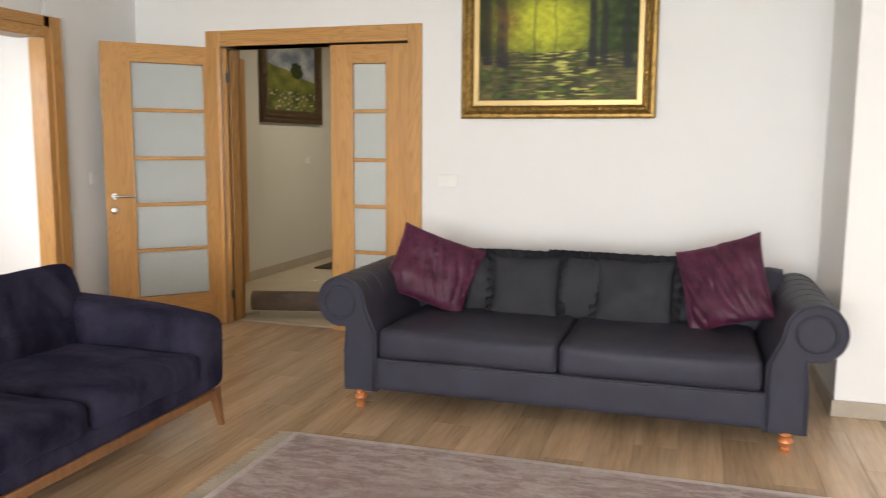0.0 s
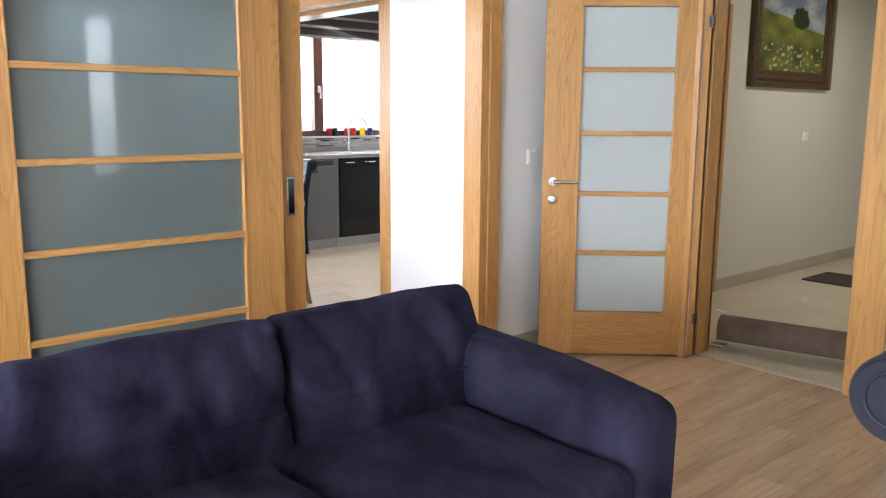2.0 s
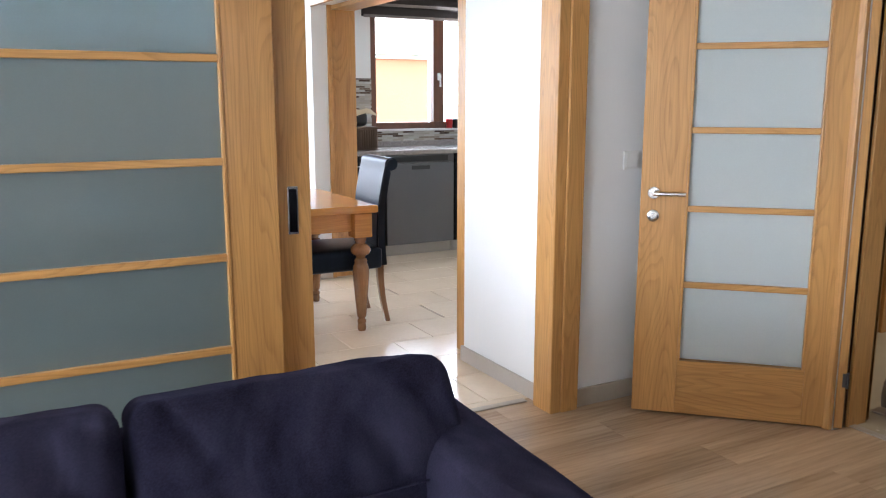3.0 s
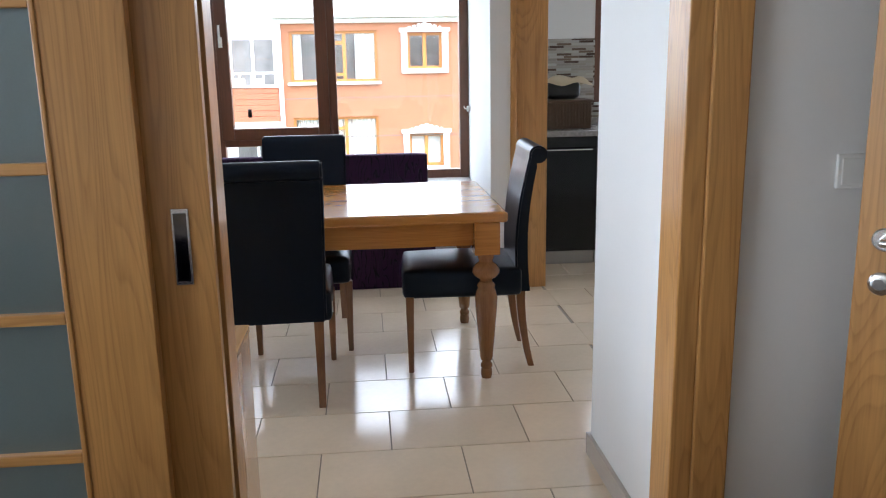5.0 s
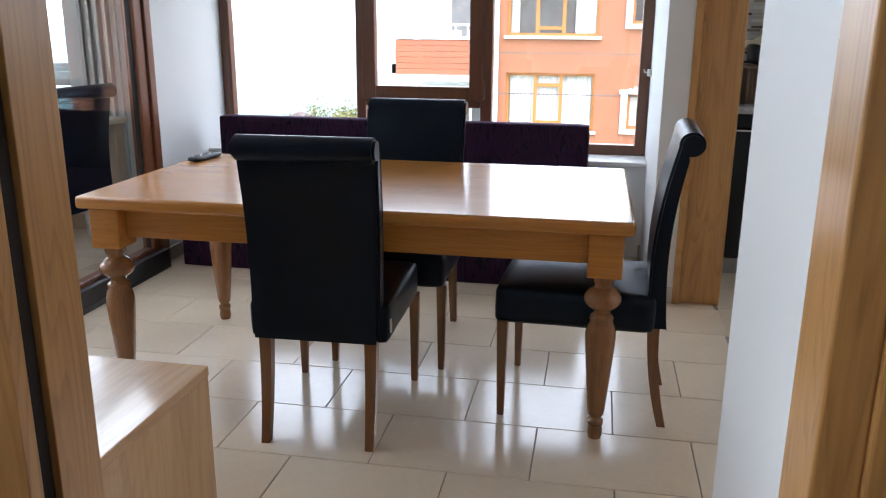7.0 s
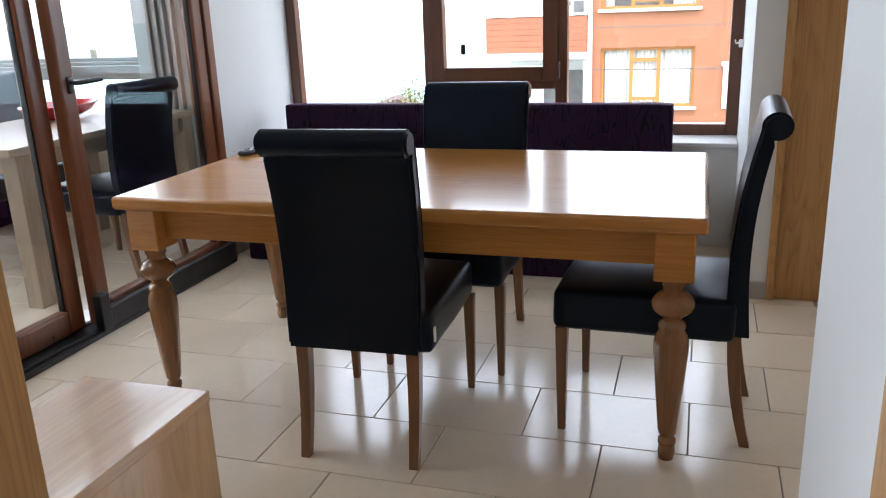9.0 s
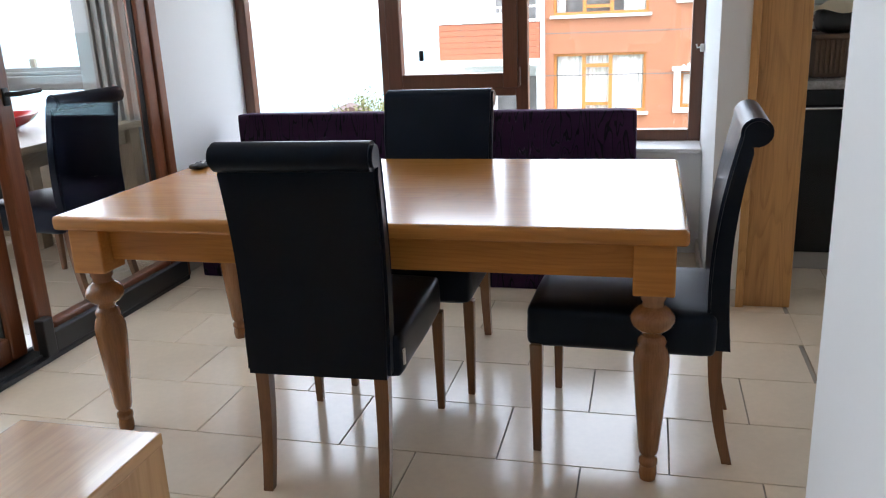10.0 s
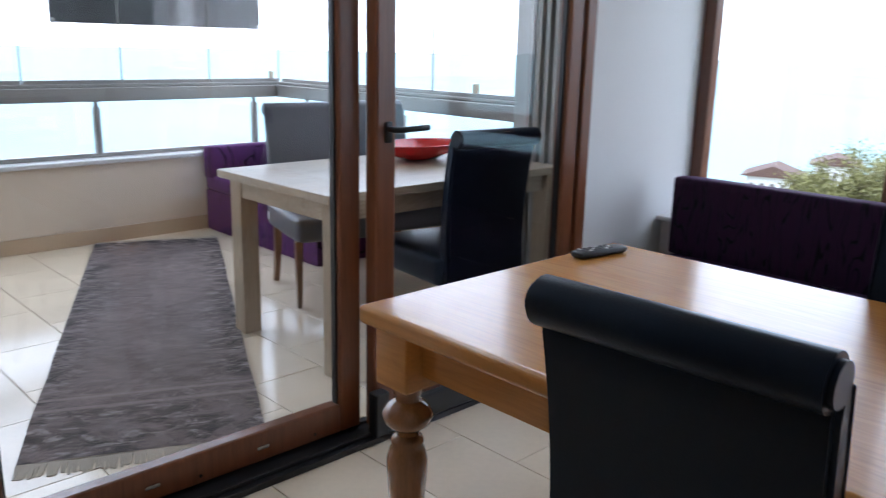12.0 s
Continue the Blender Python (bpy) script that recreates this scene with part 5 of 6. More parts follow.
for s in (-1, 1):
    # arm: upright panel with a roll turned outwards, seen end-on from the front
    c, r = (W - 0.132, 0.555), 0.132
    arc = [(c[0] + r * math.cos(a), c[1] + r * math.sin(a)) for a in [radians(v) for v in range(170, -101, -10)]]
    out = [(W - 0.33, 0.09), (W - 0.33, 0.40), (W - 0.275, 0.52)] + arc + [(W - 0.155, 0.40), (W - 0.145, 0.30), (W - 0.145, 0.09)]
    bm = bmesh.new()
    extrude(bm, [(s * x, z) for x, z in out], -0.98, -0.02, "Y")
    ends = [e for e in bm.edges if abs(e.verts[0].co.y - e.verts[1].co.y) < 1e-6]
    bmesh.ops.bevel(bm, geom=ends, offset=0.014, segments=3, affect="EDGES", clamp_overlap=True)
    arm = part("arm", bm, CHESTER, cs, "", True, 35)
    bm = bmesh.new()
    tube(bm, [(s * (c[0] + 0.082 * math.cos(a)), -0.985, c[1] + 0.082 * math.sin(a)) for a in [radians(v) for v in range(0, 361, 15)]], 0.007, 8)
    tube(bm, [(s * x, -0.984, z) for x, z in ((W - 0.315, 0.10), (W - 0.315, 0.40), (W - 0.268, 0.50))], 0.005, 6)
    tube(bm, [(s * x, -0.984, z) for x, z in ((W - 0.16, 0.10), (W - 0.16, 0.30), (W - 0.172, 0.41))], 0.005, 6)
    part("scroll_piping", bm, CHESTER, arm, "", True)
    for k in range(6):
        bm = bmesh.new()
        y = -0.86 + k * 0.15
        tube(bm, [(s * (c[0] + (r - 0.003) * math.cos(a)), y, c[1] + (r - 0.003) * math.sin(a)) for a in [radians(v) for v in range(20, 171, 15)]], 0.006, 6)
        part("pleat", bm, CHESTER, arm, "", True)
    bm = bmesh.new()
    soft(bm, (s * 0.465, -0.60, 0.345), (0.925, 0.76, 0.16), 0.04, (0.0, 0.010, 0.014), 14, 0.005)
    part("seat_cushion", bm, CHESTER, cs, "", True, 70)
bm = bmesh.new()
soft(bm, (0, -0.49, 0.185), (2.0, 0.94, 0.18), 0.02, n=6)
part("base", bm, CHESTER, cs, "", True)
bm = bmesh.new()
tube(bm, [(-0.93, -0.966, 0.262), (0.93, -0.966, 0.262)], 0.008, 8)
part("front_piping", bm, CHESTER, cs, "", True)
# back: rolled top with buttoned face
bm = bmesh.new()
rows = []
for i in range(85):
    x = -1.06 + 2.12 * i / 84
    row = []
    for j in range(30):
        f = j / 29
        if f < 0.5:
            z, y = 0.26 + 0.62 * f, -0.22 - 0.03 * math.sin(f * 6)
        else:
            a = radians(190 - 300 * (f - 0.5) / 0.5)
            z, y = 0.605 + 0.115 * math.sin(a), -0.13 + 0.115 * math.cos(a)
        tuft = math.cos(x * math.pi / 0.09) * math.cos(f * math.pi * 7)
        y -= 0.010 * tuft * (1 if f < 0.5 else 0.3)
        z += 0.006 * tuft if f > 0.5 else 0
        row.append(bm.verts.new((x, y, z)))
    rows.append(row)
for a, b in zip(rows, rows[1:]):
    for j in range(29):
        bm.faces.new((a[j], b[j], b[j + 1], a[j + 1]))
bmesh.ops.recalc_face_normals(bm, faces=bm.faces)
part("backrest", bm, CHESTER, cs, "buttoned back with a rolled top", True, 70)
part("back_panel", boxes((-1.06, 1.06, -0.16, -0.06, 0.10, 0.60), bev=0.01), CHESTER, cs)
for x, y in ((-1.035, -0.94), (1.035, -0.94), (-1.035, -0.08), (1.035, -0.08)):
    bm = bmesh.new()
    lathe(bm, [(0.030, 0.095), (0.030, 0.082), (0.022, 0.075), (0.034, 0.062), (0.036, 0.050), (0.026, 0.036), (0.019, 0.026), (0.025, 0.018), (0.022, 0.0)], (x, y, 0), 18)
    part("foot", bm, COPPER, cs, "turned copper-toned foot", True)


def cushion(x, y, z, w, h, t, rx, ry, rz, material, label, group=""):
    bm = bmesh.new()
    pillow(bm, w, h, t, Matrix.Identity(4), crease=0.036 if material == PURPLE else 0.013)
    ob = part("cushion", bm, material, None, "", True, 80)
    ob.matrix_basis = pose(x, y, z, rx, ry, rz)
    if material == CHCUSH:
        # gathered frill sewn round the edge
        bm = bmesh.new()
        n, rings = 132, []
        for k in range(n):
            a = 4 * k / n
            q, f = int(a), a - int(a)
            u, v = ((2 * f - 1, -1), (1, 2 * f - 1), (1 - 2 * f, 1), (-1, 1 - 2 * f))[q]
            row = []
            for j in range(4):
                out = 0.045 * j / 3
                wave = 0.013 * j / 3 * math.sin(k * 1.43) + 0.008 * noise.noise(Vector((k * 0.3, j, w)))
                row.append(bm.verts.new((u * (w / 2 * 0.93 + out), wave, v * (h / 2 * 0.93 + out))))
            rings.append(row)
        for k in range(n):
            for j in range(3):
                bm.faces.new((rings[k][j], rings[(k + 1) % n][j], rings[(k + 1) % n][j + 1], rings[k][j + 1]))
        bmesh.ops.solidify(bm, geom=bm.faces[:], thickness=0.004)
        part("frill", bm, material, ob, "gathered cloth frill", True, 80)
    return tagged(ob, label, "cushion", group)


cushion(-1.085, 4.66, 0.655, 0.50, 0.42, 0.17, -24, 19, 8, PURPLE, "plum crushed velvet cushion leaning on the sofa arm", "cushions on the tufted sofa")
cushion(0.495, 4.64, 0.665, 0.45, 0.46, 0.17, -22, -18, -14, PURPLE, "plum crushed velvet cushion leaning on the sofa arm", "cushions on the tufted sofa")
cushion(-0.555, 4.735, 0.565, 0.39, 0.37, 0.15, -18, 0, 2, CHCUSH, "charcoal cushion with ruffled edges on the grey sofa", "cushions on the tufted sofa")
cushion(0.045, 4.735, 0.565, 0.42, 0.38, 0.15, -18, 0, -2, CHCUSH, "charcoal cushion with ruffled edges on the grey sofa", "cushions on the tufted sofa")
cushion(-0.80, 4.79, 0.57, 0.24, 0.34, 0.12, -16, 0, 8, CHCUSH, "small charcoal cushion tucked behind another", "cushions on the tufted sofa")
cushion(-0.27, 4.79, 0.57, 0.30, 0.36, 0.12, -16, 0, -5, CHCUSH, "small charcoal cushion tucked behind another", "cushions on the tufted sofa")

# ---- rugs ----


def rug(name, m, length, width, cloth, label, ends):
    """A flat rug along x with fringes at its ends."""
    t = thing(name, m, label, "rug")
    bm = bmesh.new()
    n, k = 40, 24
    for i in range(n + 1):
        for j in range(k + 1):
            x, y = (i / n - 0.5) * length, (j / k - 0.5) * width
            bm.verts.new((x, y + 0.006 * noise.noise(Vector((x * 3, y * 2, 1))), 0.010 + 0.003 * noise.noise(Vector((x * 2, y * 3, 0)))))
    bm.verts.ensure_lookup_table()
    for i in range(n):
        for j in range(k):
            a = i * (k + 1) + j
            bm.faces.new([bm.verts[q] for q in (a, a + k + 1, a + k + 2, a + 1)])
    bmesh.ops.solidify(bm, geom=bm.faces[:], thickness=0.009)
    part("rug_body", bm, cloth, t, "", True)
    for s in ends:
        bm = bmesh.new()
        rnd = random.Random(5)
        q = int(width / 0.0105)
        for i in range(q):
            y = -width / 2 + width * (i + 0.5) / q
            l, dy = 0.070 + 0.02 * rnd.random(), 0.012 * (rnd.random() - 0.5)
            x0, x1 = s * length / 2, s * (length / 2 + l)
            v = [bm.verts.new(p) for p in ((x0, y - 0.0056, 0.009), (x0, y + 0.0056, 0.009), (x1, y + dy + 0.0045, 0.003), (x1, y + dy - 0.0045, 0.003))]
            u = [bm.verts.new((p.co.x, p.co.y, max(0.0012, p.co.z - 0.004))) for p in v]
            bm.faces.new(v)
            for a in range(4):
                bm.faces.new((v[a], v[(a + 1) % 4], u[(a + 1) % 4], u[a]))
        tagged(part("fringe", bm, FRINGE, t), "pale knotted fringe", kind="stuff")
    return t


rug("rug", pose(0.17, 2.42, 0), 3.2, 2.40, RUG, "worn mauve-taupe rug with a pale border on the wood floor", (-1, 1))
ang = math.degrees(math.atan2(2.87, 1.35))
rug("runner_rug", pose(-5.85, 0.165, 0, 0, 0, ang), 3.12, 0.80, RUG_B, "worn silvery plum runner with pale fringe on balcony tiles", (1, -1))

rr = thing("rolled_rug", pose(-2.40, 6.16, 0, 0, 0, 14), "rolled-up grey-brown rug lying across the hall floor", "rug")
bm = bmesh.new()
turns, n = [], 60
for k in range(n):
    a = 2 * math.pi * 2.6 * k / (n - 1)
    rad = 0.034 + 0.060 * k / (n - 1)
    turns.append((rad * math.cos(a), 0.096 + rad * math.sin(a)))
out = turns + [(y * 0.86, 0.096 + (z - 0.096) * 0.86) for y, z in reversed(turns)]
extrude(bm, out, -0.66, 0.66, "X")
for v in bm.verts:
    v.co.y += 0.012 * noise.noise(Vector((v.co.x * 3, v.co.z * 8, 2)))
part("roll", bm, ROLLM, rr, "", True, 60)
part("core", boxes((-0.652, 0.652, -0.025, 0.025, 0.071, 0.121), bev=0.015), ROLLM, rr)
part("turned_corner", boxes((-0.70, -0.61, -0.075, 0.0, 0.003, 0.012), bev=0.003), FRINGE, rr, "pale turned-up rug corner")
tagged(part("doormat", boxes((-3.62, -2.95, 8.26, 8.74, 0.0, 0.012), bev=0.004), MATM), "dark brown doormat on the hall floor", "doormat")

# ---- switches ----


def switch(m, w, label, n):
    t = thing("light_switch", m, label, "light switch")
    part("plate", boxes((-w / 2, w / 2, 0.0, 0.009, -0.041, 0.041), bev=0.003), WHITEP, t)
    for k in range(n):
        c = -w / 2 + (k + 0.5) * w / n
        part("rocker", boxes((c - w / n / 2 + 0.010, c + w / n / 2 - 0.010, 0.009, 0.0125, -0.031, 0.031), bev=0.002), WHITEP, t)


switch(pose(-3.75, 5.07, 1.11, 0, 0, -90), 0.085, "white light switch beside the oak door", 1)
switch(pose(-1.28, 5.60, 1.12, 0, 0, 180), 0.14, "white double light switch behind the tufted sofa", 2)
switch(pose(-3.86, 8.63, 1.17, 0, 0, -90), 0.085, "white light switch on the hall wall", 1)

# ---- paintings ----


def canvas(parent, w, h, colour, m):
    nx, nz = 150, 110
    me = bpy.data.meshes.new("canvas")
    vs_, fs = [], []
    for j in range(nz + 1):
        for i in range(nx + 1):
            vs_.append(((i / nx - 0.5) * w, 0, j / nz * h))
    for j in range(nz):
        for i in range(nx):
            a = j * (nx + 1) + i
            fs.append((a, a + 1, a + nx + 2, a + nx + 1))
    me.from_pydata(vs_, [], fs)
    at = me.color_attributes.new("paint", "FLOAT_COLOR", "POINT")
    for k, v in enumerate(vs_):
        at.data[k].color = (*colour(v[0] / w + 0.5, v[2] / h), 1)
    me.materials.append(PAINT)
    ob = new("canvas", me)
    ob.parent = parent
    ob.matrix_basis = m
    return tagged(ob, "oil-painted canvas")


def lerp(a, b, f):
    f = max(0, min(1, f))
    return tuple(p + (q - p) * f for p, q in zip(a, b))


def nz(u, v, s, k=0.0):
    return noise.noise(Vector((u * s, v * s, k)))


def forest(u, v):
    """Sunlit yellow-green wood with dark trunks above a mossy brook."""
    n1, n2, n3 = nz(u, v * 0.6, 7), nz(u, v, 22, 3) + 0.5 * nz(u, v, 55, 8), nz(u * 0.4, v * 2.5, 26, 5)
    n4 = nz(u, v * 1.6, 11, 12)
    glow = math.exp(-((u - 0.42) / 0.24) ** 2 - ((v - 0.72) / 0.34) ** 2)
    c = lerp((0.045, 0.075, 0.022), (0.50, 0.52, 0.05), glow * 1.15 + 0.25 * n1 + 0.12 * n2)
    if v < 0.43 + 0.03 * n1:
        c = lerp((0.030, 0.034, 0.024), (0.17, 0.15, 0.06), 0.42 + 0.45 * n3 + 0.4 * n1)
        if n4 > 0.06:
            c = lerp(c, lerp((0.025, 0.028, 0.022), (0.10, 0.13, 0.035), 0.5 + 1.5 * (n4 - 0.2)), min(1, (n4 - 0.06) * 9))
        fleck = math.exp(-((u - 0.58) / 0.2) ** 2) * (1 if v > 0.04 else 0.4)
        pool = n3 + 0.5 * nz(u * 0.5, v * 1.8, 13, 6)
        c = lerp(c, (0.52, 0.50, 0.13), fleck * (pool - 0.12) * 3.5)
    for x, w, top in ((0.05, 0.030, 1), (0.15, 0.036, 1), (0.36, 0.009, 0.5), (0.49, 0.007, 0.4), (0.72, 0.024, 1), (0.79, 0.022, 0.9), (0.93, 0.030, 1)):
        d = abs(u - x - 0.012 * nz(v, x, 5, 9)) / (w * (1.3 - 0.35 * v))
        base = 0.30 + 0.10 * nz(x, 0.3, 9)
        if d < 1 and v > base:
            c = lerp(c, (0.030, 0.028, 0.036), top * (0.95 - 0.45 * d * d + 0.3 * n2))
    rust = math.exp(-((u - 0.16) / 0.12) ** 2 - ((v - 0.70) / 0.22) ** 2)
    c = lerp(c, (0.26, 0.13, 0.04), 0.55 * rust * (0.8 + n4))
    side = max(0, abs(u - 0.43) - 0.22) / 0.35
    if v > 0.40:
        c = lerp(c, (0.022, 0.034, 0.014), side * (0.8 + 0.9 * n4 + 0.5 * n2))
    if v > 0.80:
        c = lerp(c, (0.028, 0.042, 0.018), (v - 0.8) * 3 + 0.6 * n2 + 0.3 * abs(u - 0.42))
    return tuple(max(0.005, q * (1 + 0.25 * n2)) for q in c)


def meadow(u, v):
    """Cloudy sky, a dark tree and a flowering slope."""
    n1, n2 = nz(u, v, 6, 2), nz(u, v, 24, 4)
    hill = 0.56 + 0.22 * (0.5 - u) + 0.03 * n1
    if v > hill:
        c = lerp((0.16, 0.20, 0.26), (0.40, 0.42, 0.44), 0.5 + 1.2 * n1)
    else:
        c = lerp((0.055, 0.075, 0.018), (0.20, 0.20, 0.045), 0.45 + 0.9 * n1 + 0.5 * (v / hill - 0.5))
        if v < 0.3 and n2 > 0.32:
            c = (0.42, 0.34, 0.28)
    if ((u - 0.60) / 0.13) ** 2 + ((v - 0.60) / 0.12) ** 2 < 1 + 0.6 * n2:
        c = lerp((0.012, 0.022, 0.010), (0.045, 0.06, 0.02), 0.5 + n2)
    return tuple(max(0.005, q * (1 + 0.25 * n2)) for q in c)


def picture(name, m, w, h, outer, slip, colour, label, fw=0.10):
    """A framed picture whose back lies on y = 0 and whose face looks to -y."""
    t = thing(name, m, label, "painting")
    prof = [(0, 0), (0, -0.035), (0.012, -0.050), (0.028, -0.052), (0.040, -0.040), (0.052, -0.036), (0.070, -0.046), (fw - 0.022, -0.034), (fw - 0.02, 0)]
    for k in range(4):
        bm = bmesh.new()
        L = w if k % 2 == 0 else h
        one, two = [], []
        for p, d in prof:
            one.append(bm.verts.new((-L / 2 + p, d, p)))
            two.append(bm.verts.new((L / 2 - p, d, p)))
        for i in range(len(prof)):
            j = (i + 1) % len(prof)
            bm.faces.new((one[i], one[j], two[j], two[i]))
        bm.faces.new(one)
        bm.faces.new(two)
        bmesh.ops.recalc_face_normals(bm, faces=bm.faces)
        for a in range(int(L / 0.055)):
            x = -L / 2 + 0.06 + (L - 0.12) * (a + 0.5) / int(L / 0.055)
            bmesh.ops.create_icosphere(bm, subdivisions=1, radius=0.011, matrix=Matrix.Translation((x, -0.043, 0.061)) @ Matrix.Diagonal((1.4, 0.7, 1, 1)))
        r = Matrix.Translation((0, 0, h / 2)) @ Matrix.Rotation(k * math.pi / 2, 4, "Y") @ Matrix.Translation((0, 0, -(h if k % 2 == 0 else w) / 2))
        bmesh.ops.transform(bm, matrix=r, verts=bm.verts)
        part("frame_bar", bm, outer, t, "carved gilt bar", True, 30)
    a, b = fw - 0.022, fw + 0.014
    part("slip", boxes((-w / 2 + a, -w / 2 + b, -0.030, -0.004, a, h - a), (w / 2 - b, w / 2 - a, -0.030, -0.004, a, h - a), (-w / 2 + b, w / 2 - b, -0.030, -0.004, a, b), (-w / 2 + b, w / 2 - b, -0.030, -0.004, h - b, h - a), bev=0.004), slip, t, "pale gold inner slip")
    canvas(t, w - 2 * b + 0.01, h - 2 * b + 0.01, colour, Matrix.Translation((0, -0.012, b - 0.005)))
    return t


picture("forest_painting", pose(-0.555, 5.598, 1.535), 1.26, 0.96, BRASS, GOLDIN, forest, "forest oil painting in a carved gilt frame", 0.105)
picture("meadow_painting", pose(-3.862, 8.27, 1.57, 0, 0, 90), 1.36, 0.98, DARKFR, DARKFR, meadow, "meadow oil painting in a dark antique frame", 0.12)

# ---- balcony furniture ----
t2 = thing("balcony_table", pose(-6.72, 1.085, 0), "whitewashed oak table on the balcony tiles", "table")
part("tabletop", boxes((-0.74, 0.74, -0.435, 0.435, 0.745, 0.782), bev=0.004), BTABLE, t2)
part("apron", boxes((-0.66, 0.66, -0.385, -0.36, 0.66, 0.745), (-0.66, 0.66, 0.36, 0.385, 0.66, 0.745), (-0.685, -0.66, -0.385, 0.385, 0.66, 0.745), (0.66, 0.685, -0.385, 0.385, 0.66, 0.745)), BTABLE, t2)
for x in (-0.65, 0.65):
    for y in (-0.355, 0.375):
        part("leg", boxes((x - 0.045, x + 0.045, y - 0.045, y + 0.045, 0, 0.744), bev=0.004), BTABLE_Z, t2)
C4 = dining_chair(LEATHER_G, "slate blue leatherette scroll-back chair on the balcony", "chairs on the balcony", pose(-6.735, 0.385, 0, 0, 0, -15))
tagged(copy_thing(C4, pose(-7.24, 0.42, 0, 0, 0, -8)), "slate blue leatherette scroll-back chair behind the first one", group="chairs on the balcony")
tagged(copy_thing(C1, pose(-6.715, 1.455, 0, 0, 0, 173)), "black leatherette chair at the balcony table", group="chairs on the balcony")
bm = bmesh.new()
lathe(bm, [(0.06, 0.0), (0.10, 0.006), (0.19, 0.045), (0.235, 0.085), (0.230, 0.088), (0.18, 0.052), (0.09, 0.016), (0.0, 0.012)], n=36)
dish = part("bowl", bm, RED, None, "", True)
dish.matrix_basis = pose(-6.98, 0.93, 0.782) @ Matrix.Diagonal((1.15, 0.72, 1.0, 1))
tagged(dish, "shiny red oval bowl on the balcony table", "bowl")

# ---- outside ----
gm = bmesh.new()
for i in range(41):
    for j in range(41):
        x, y = -1200 + 1400 * (i / 40) ** 0.6, -900 + 1800 * j / 40
        d = max(0, -x - 35)
        gm.verts.new((x, y, -9.5 - min(40, d * 0.19 + max(0, -y - 15) * 0.25) + 0.6 * noise.noise(Vector((x * 0.03, y * 0.03, 0)))))
gm.verts.ensure_lookup_table()
for i in range(40):
    for j in range(40):
        gm.faces.new([gm.verts[k] for k in (i * 41 + j, i * 41 + 41 + j, i * 41 + 42 + j, i * 41 + j + 1)])
structure("ground", gm, GROUND, "dry grassy slope running down to the sea", "ground")
structure("sea", boxes((-4500, 4500, -4500, 4500, -42.5, -40.0)), SEA, "distant sea with haze painted into its pale colour", "sea")

F = -25.0
ap = thing("apartment_building", pose(F, 0, 0), "terracotta apartment building with ochre window frames", "building")
holes = [(1.95, 4.33, 1.06, 2.42), (1.95, 4.30, -1.40, 0.10), (5.16, 6.12, 1.38, 2.34), (5.16, 6.12, -1.32, -0.42), (8.2, 9.2, 1.38, 2.34), (8.2, 9.2, -1.32, -0.42), (10.6, 13.0, 1.06, 2.42), (10.6, 13.0, -1.4, 0.1)]
wall_boxes = []
ys = sorted({1.62, 15.0} | {h[0] for h in holes} | {h[1] for h in holes})
for a, b in zip(ys, ys[1:]):
    spans = sorted([(h[2], h[3]) for h in holes if h[0] <= a and h[1] >= b])
    z = -9.8
    for lo, hi in spans + [(2.75, 2.75)]:
        if lo > z:
            wall_boxes.append((-0.35, 0, a, b, z, lo))
        z = hi
part("wall", boxes(*wall_boxes), RENDERW, ap, "terracotta render")
# solid block coloured dark so the window openings look unlit
part("rear_block", boxes((-9, -0.36, 1.62, 15.0, -9.8, 2.70)), DIM_PAINT, ap)
# raised dark strips carry the shade of the facade's grooves
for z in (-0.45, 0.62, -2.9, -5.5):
    part("groove_shade", boxes((0.0005, 0.006, 1.62, 15.0, z - 0.012, z + 0.012)), DIM_PAINT, ap)
part("cornice", boxes((-9.2, 0.28, 1.5, 15.2, 2.75, 2.98), (-9.1, 0.12, 1.6, 15.1, 2.62, 2.749), bev=0.03), RENDERW2, ap, "white cornice")
bm = bmesh.new()
tube(bm, [(0.08, 1.68, -9.5), (0.08, 1.68, 2.6)], 0.06, 8)
part("downpipe", bm, RENDERW2, ap, "white downpipe")
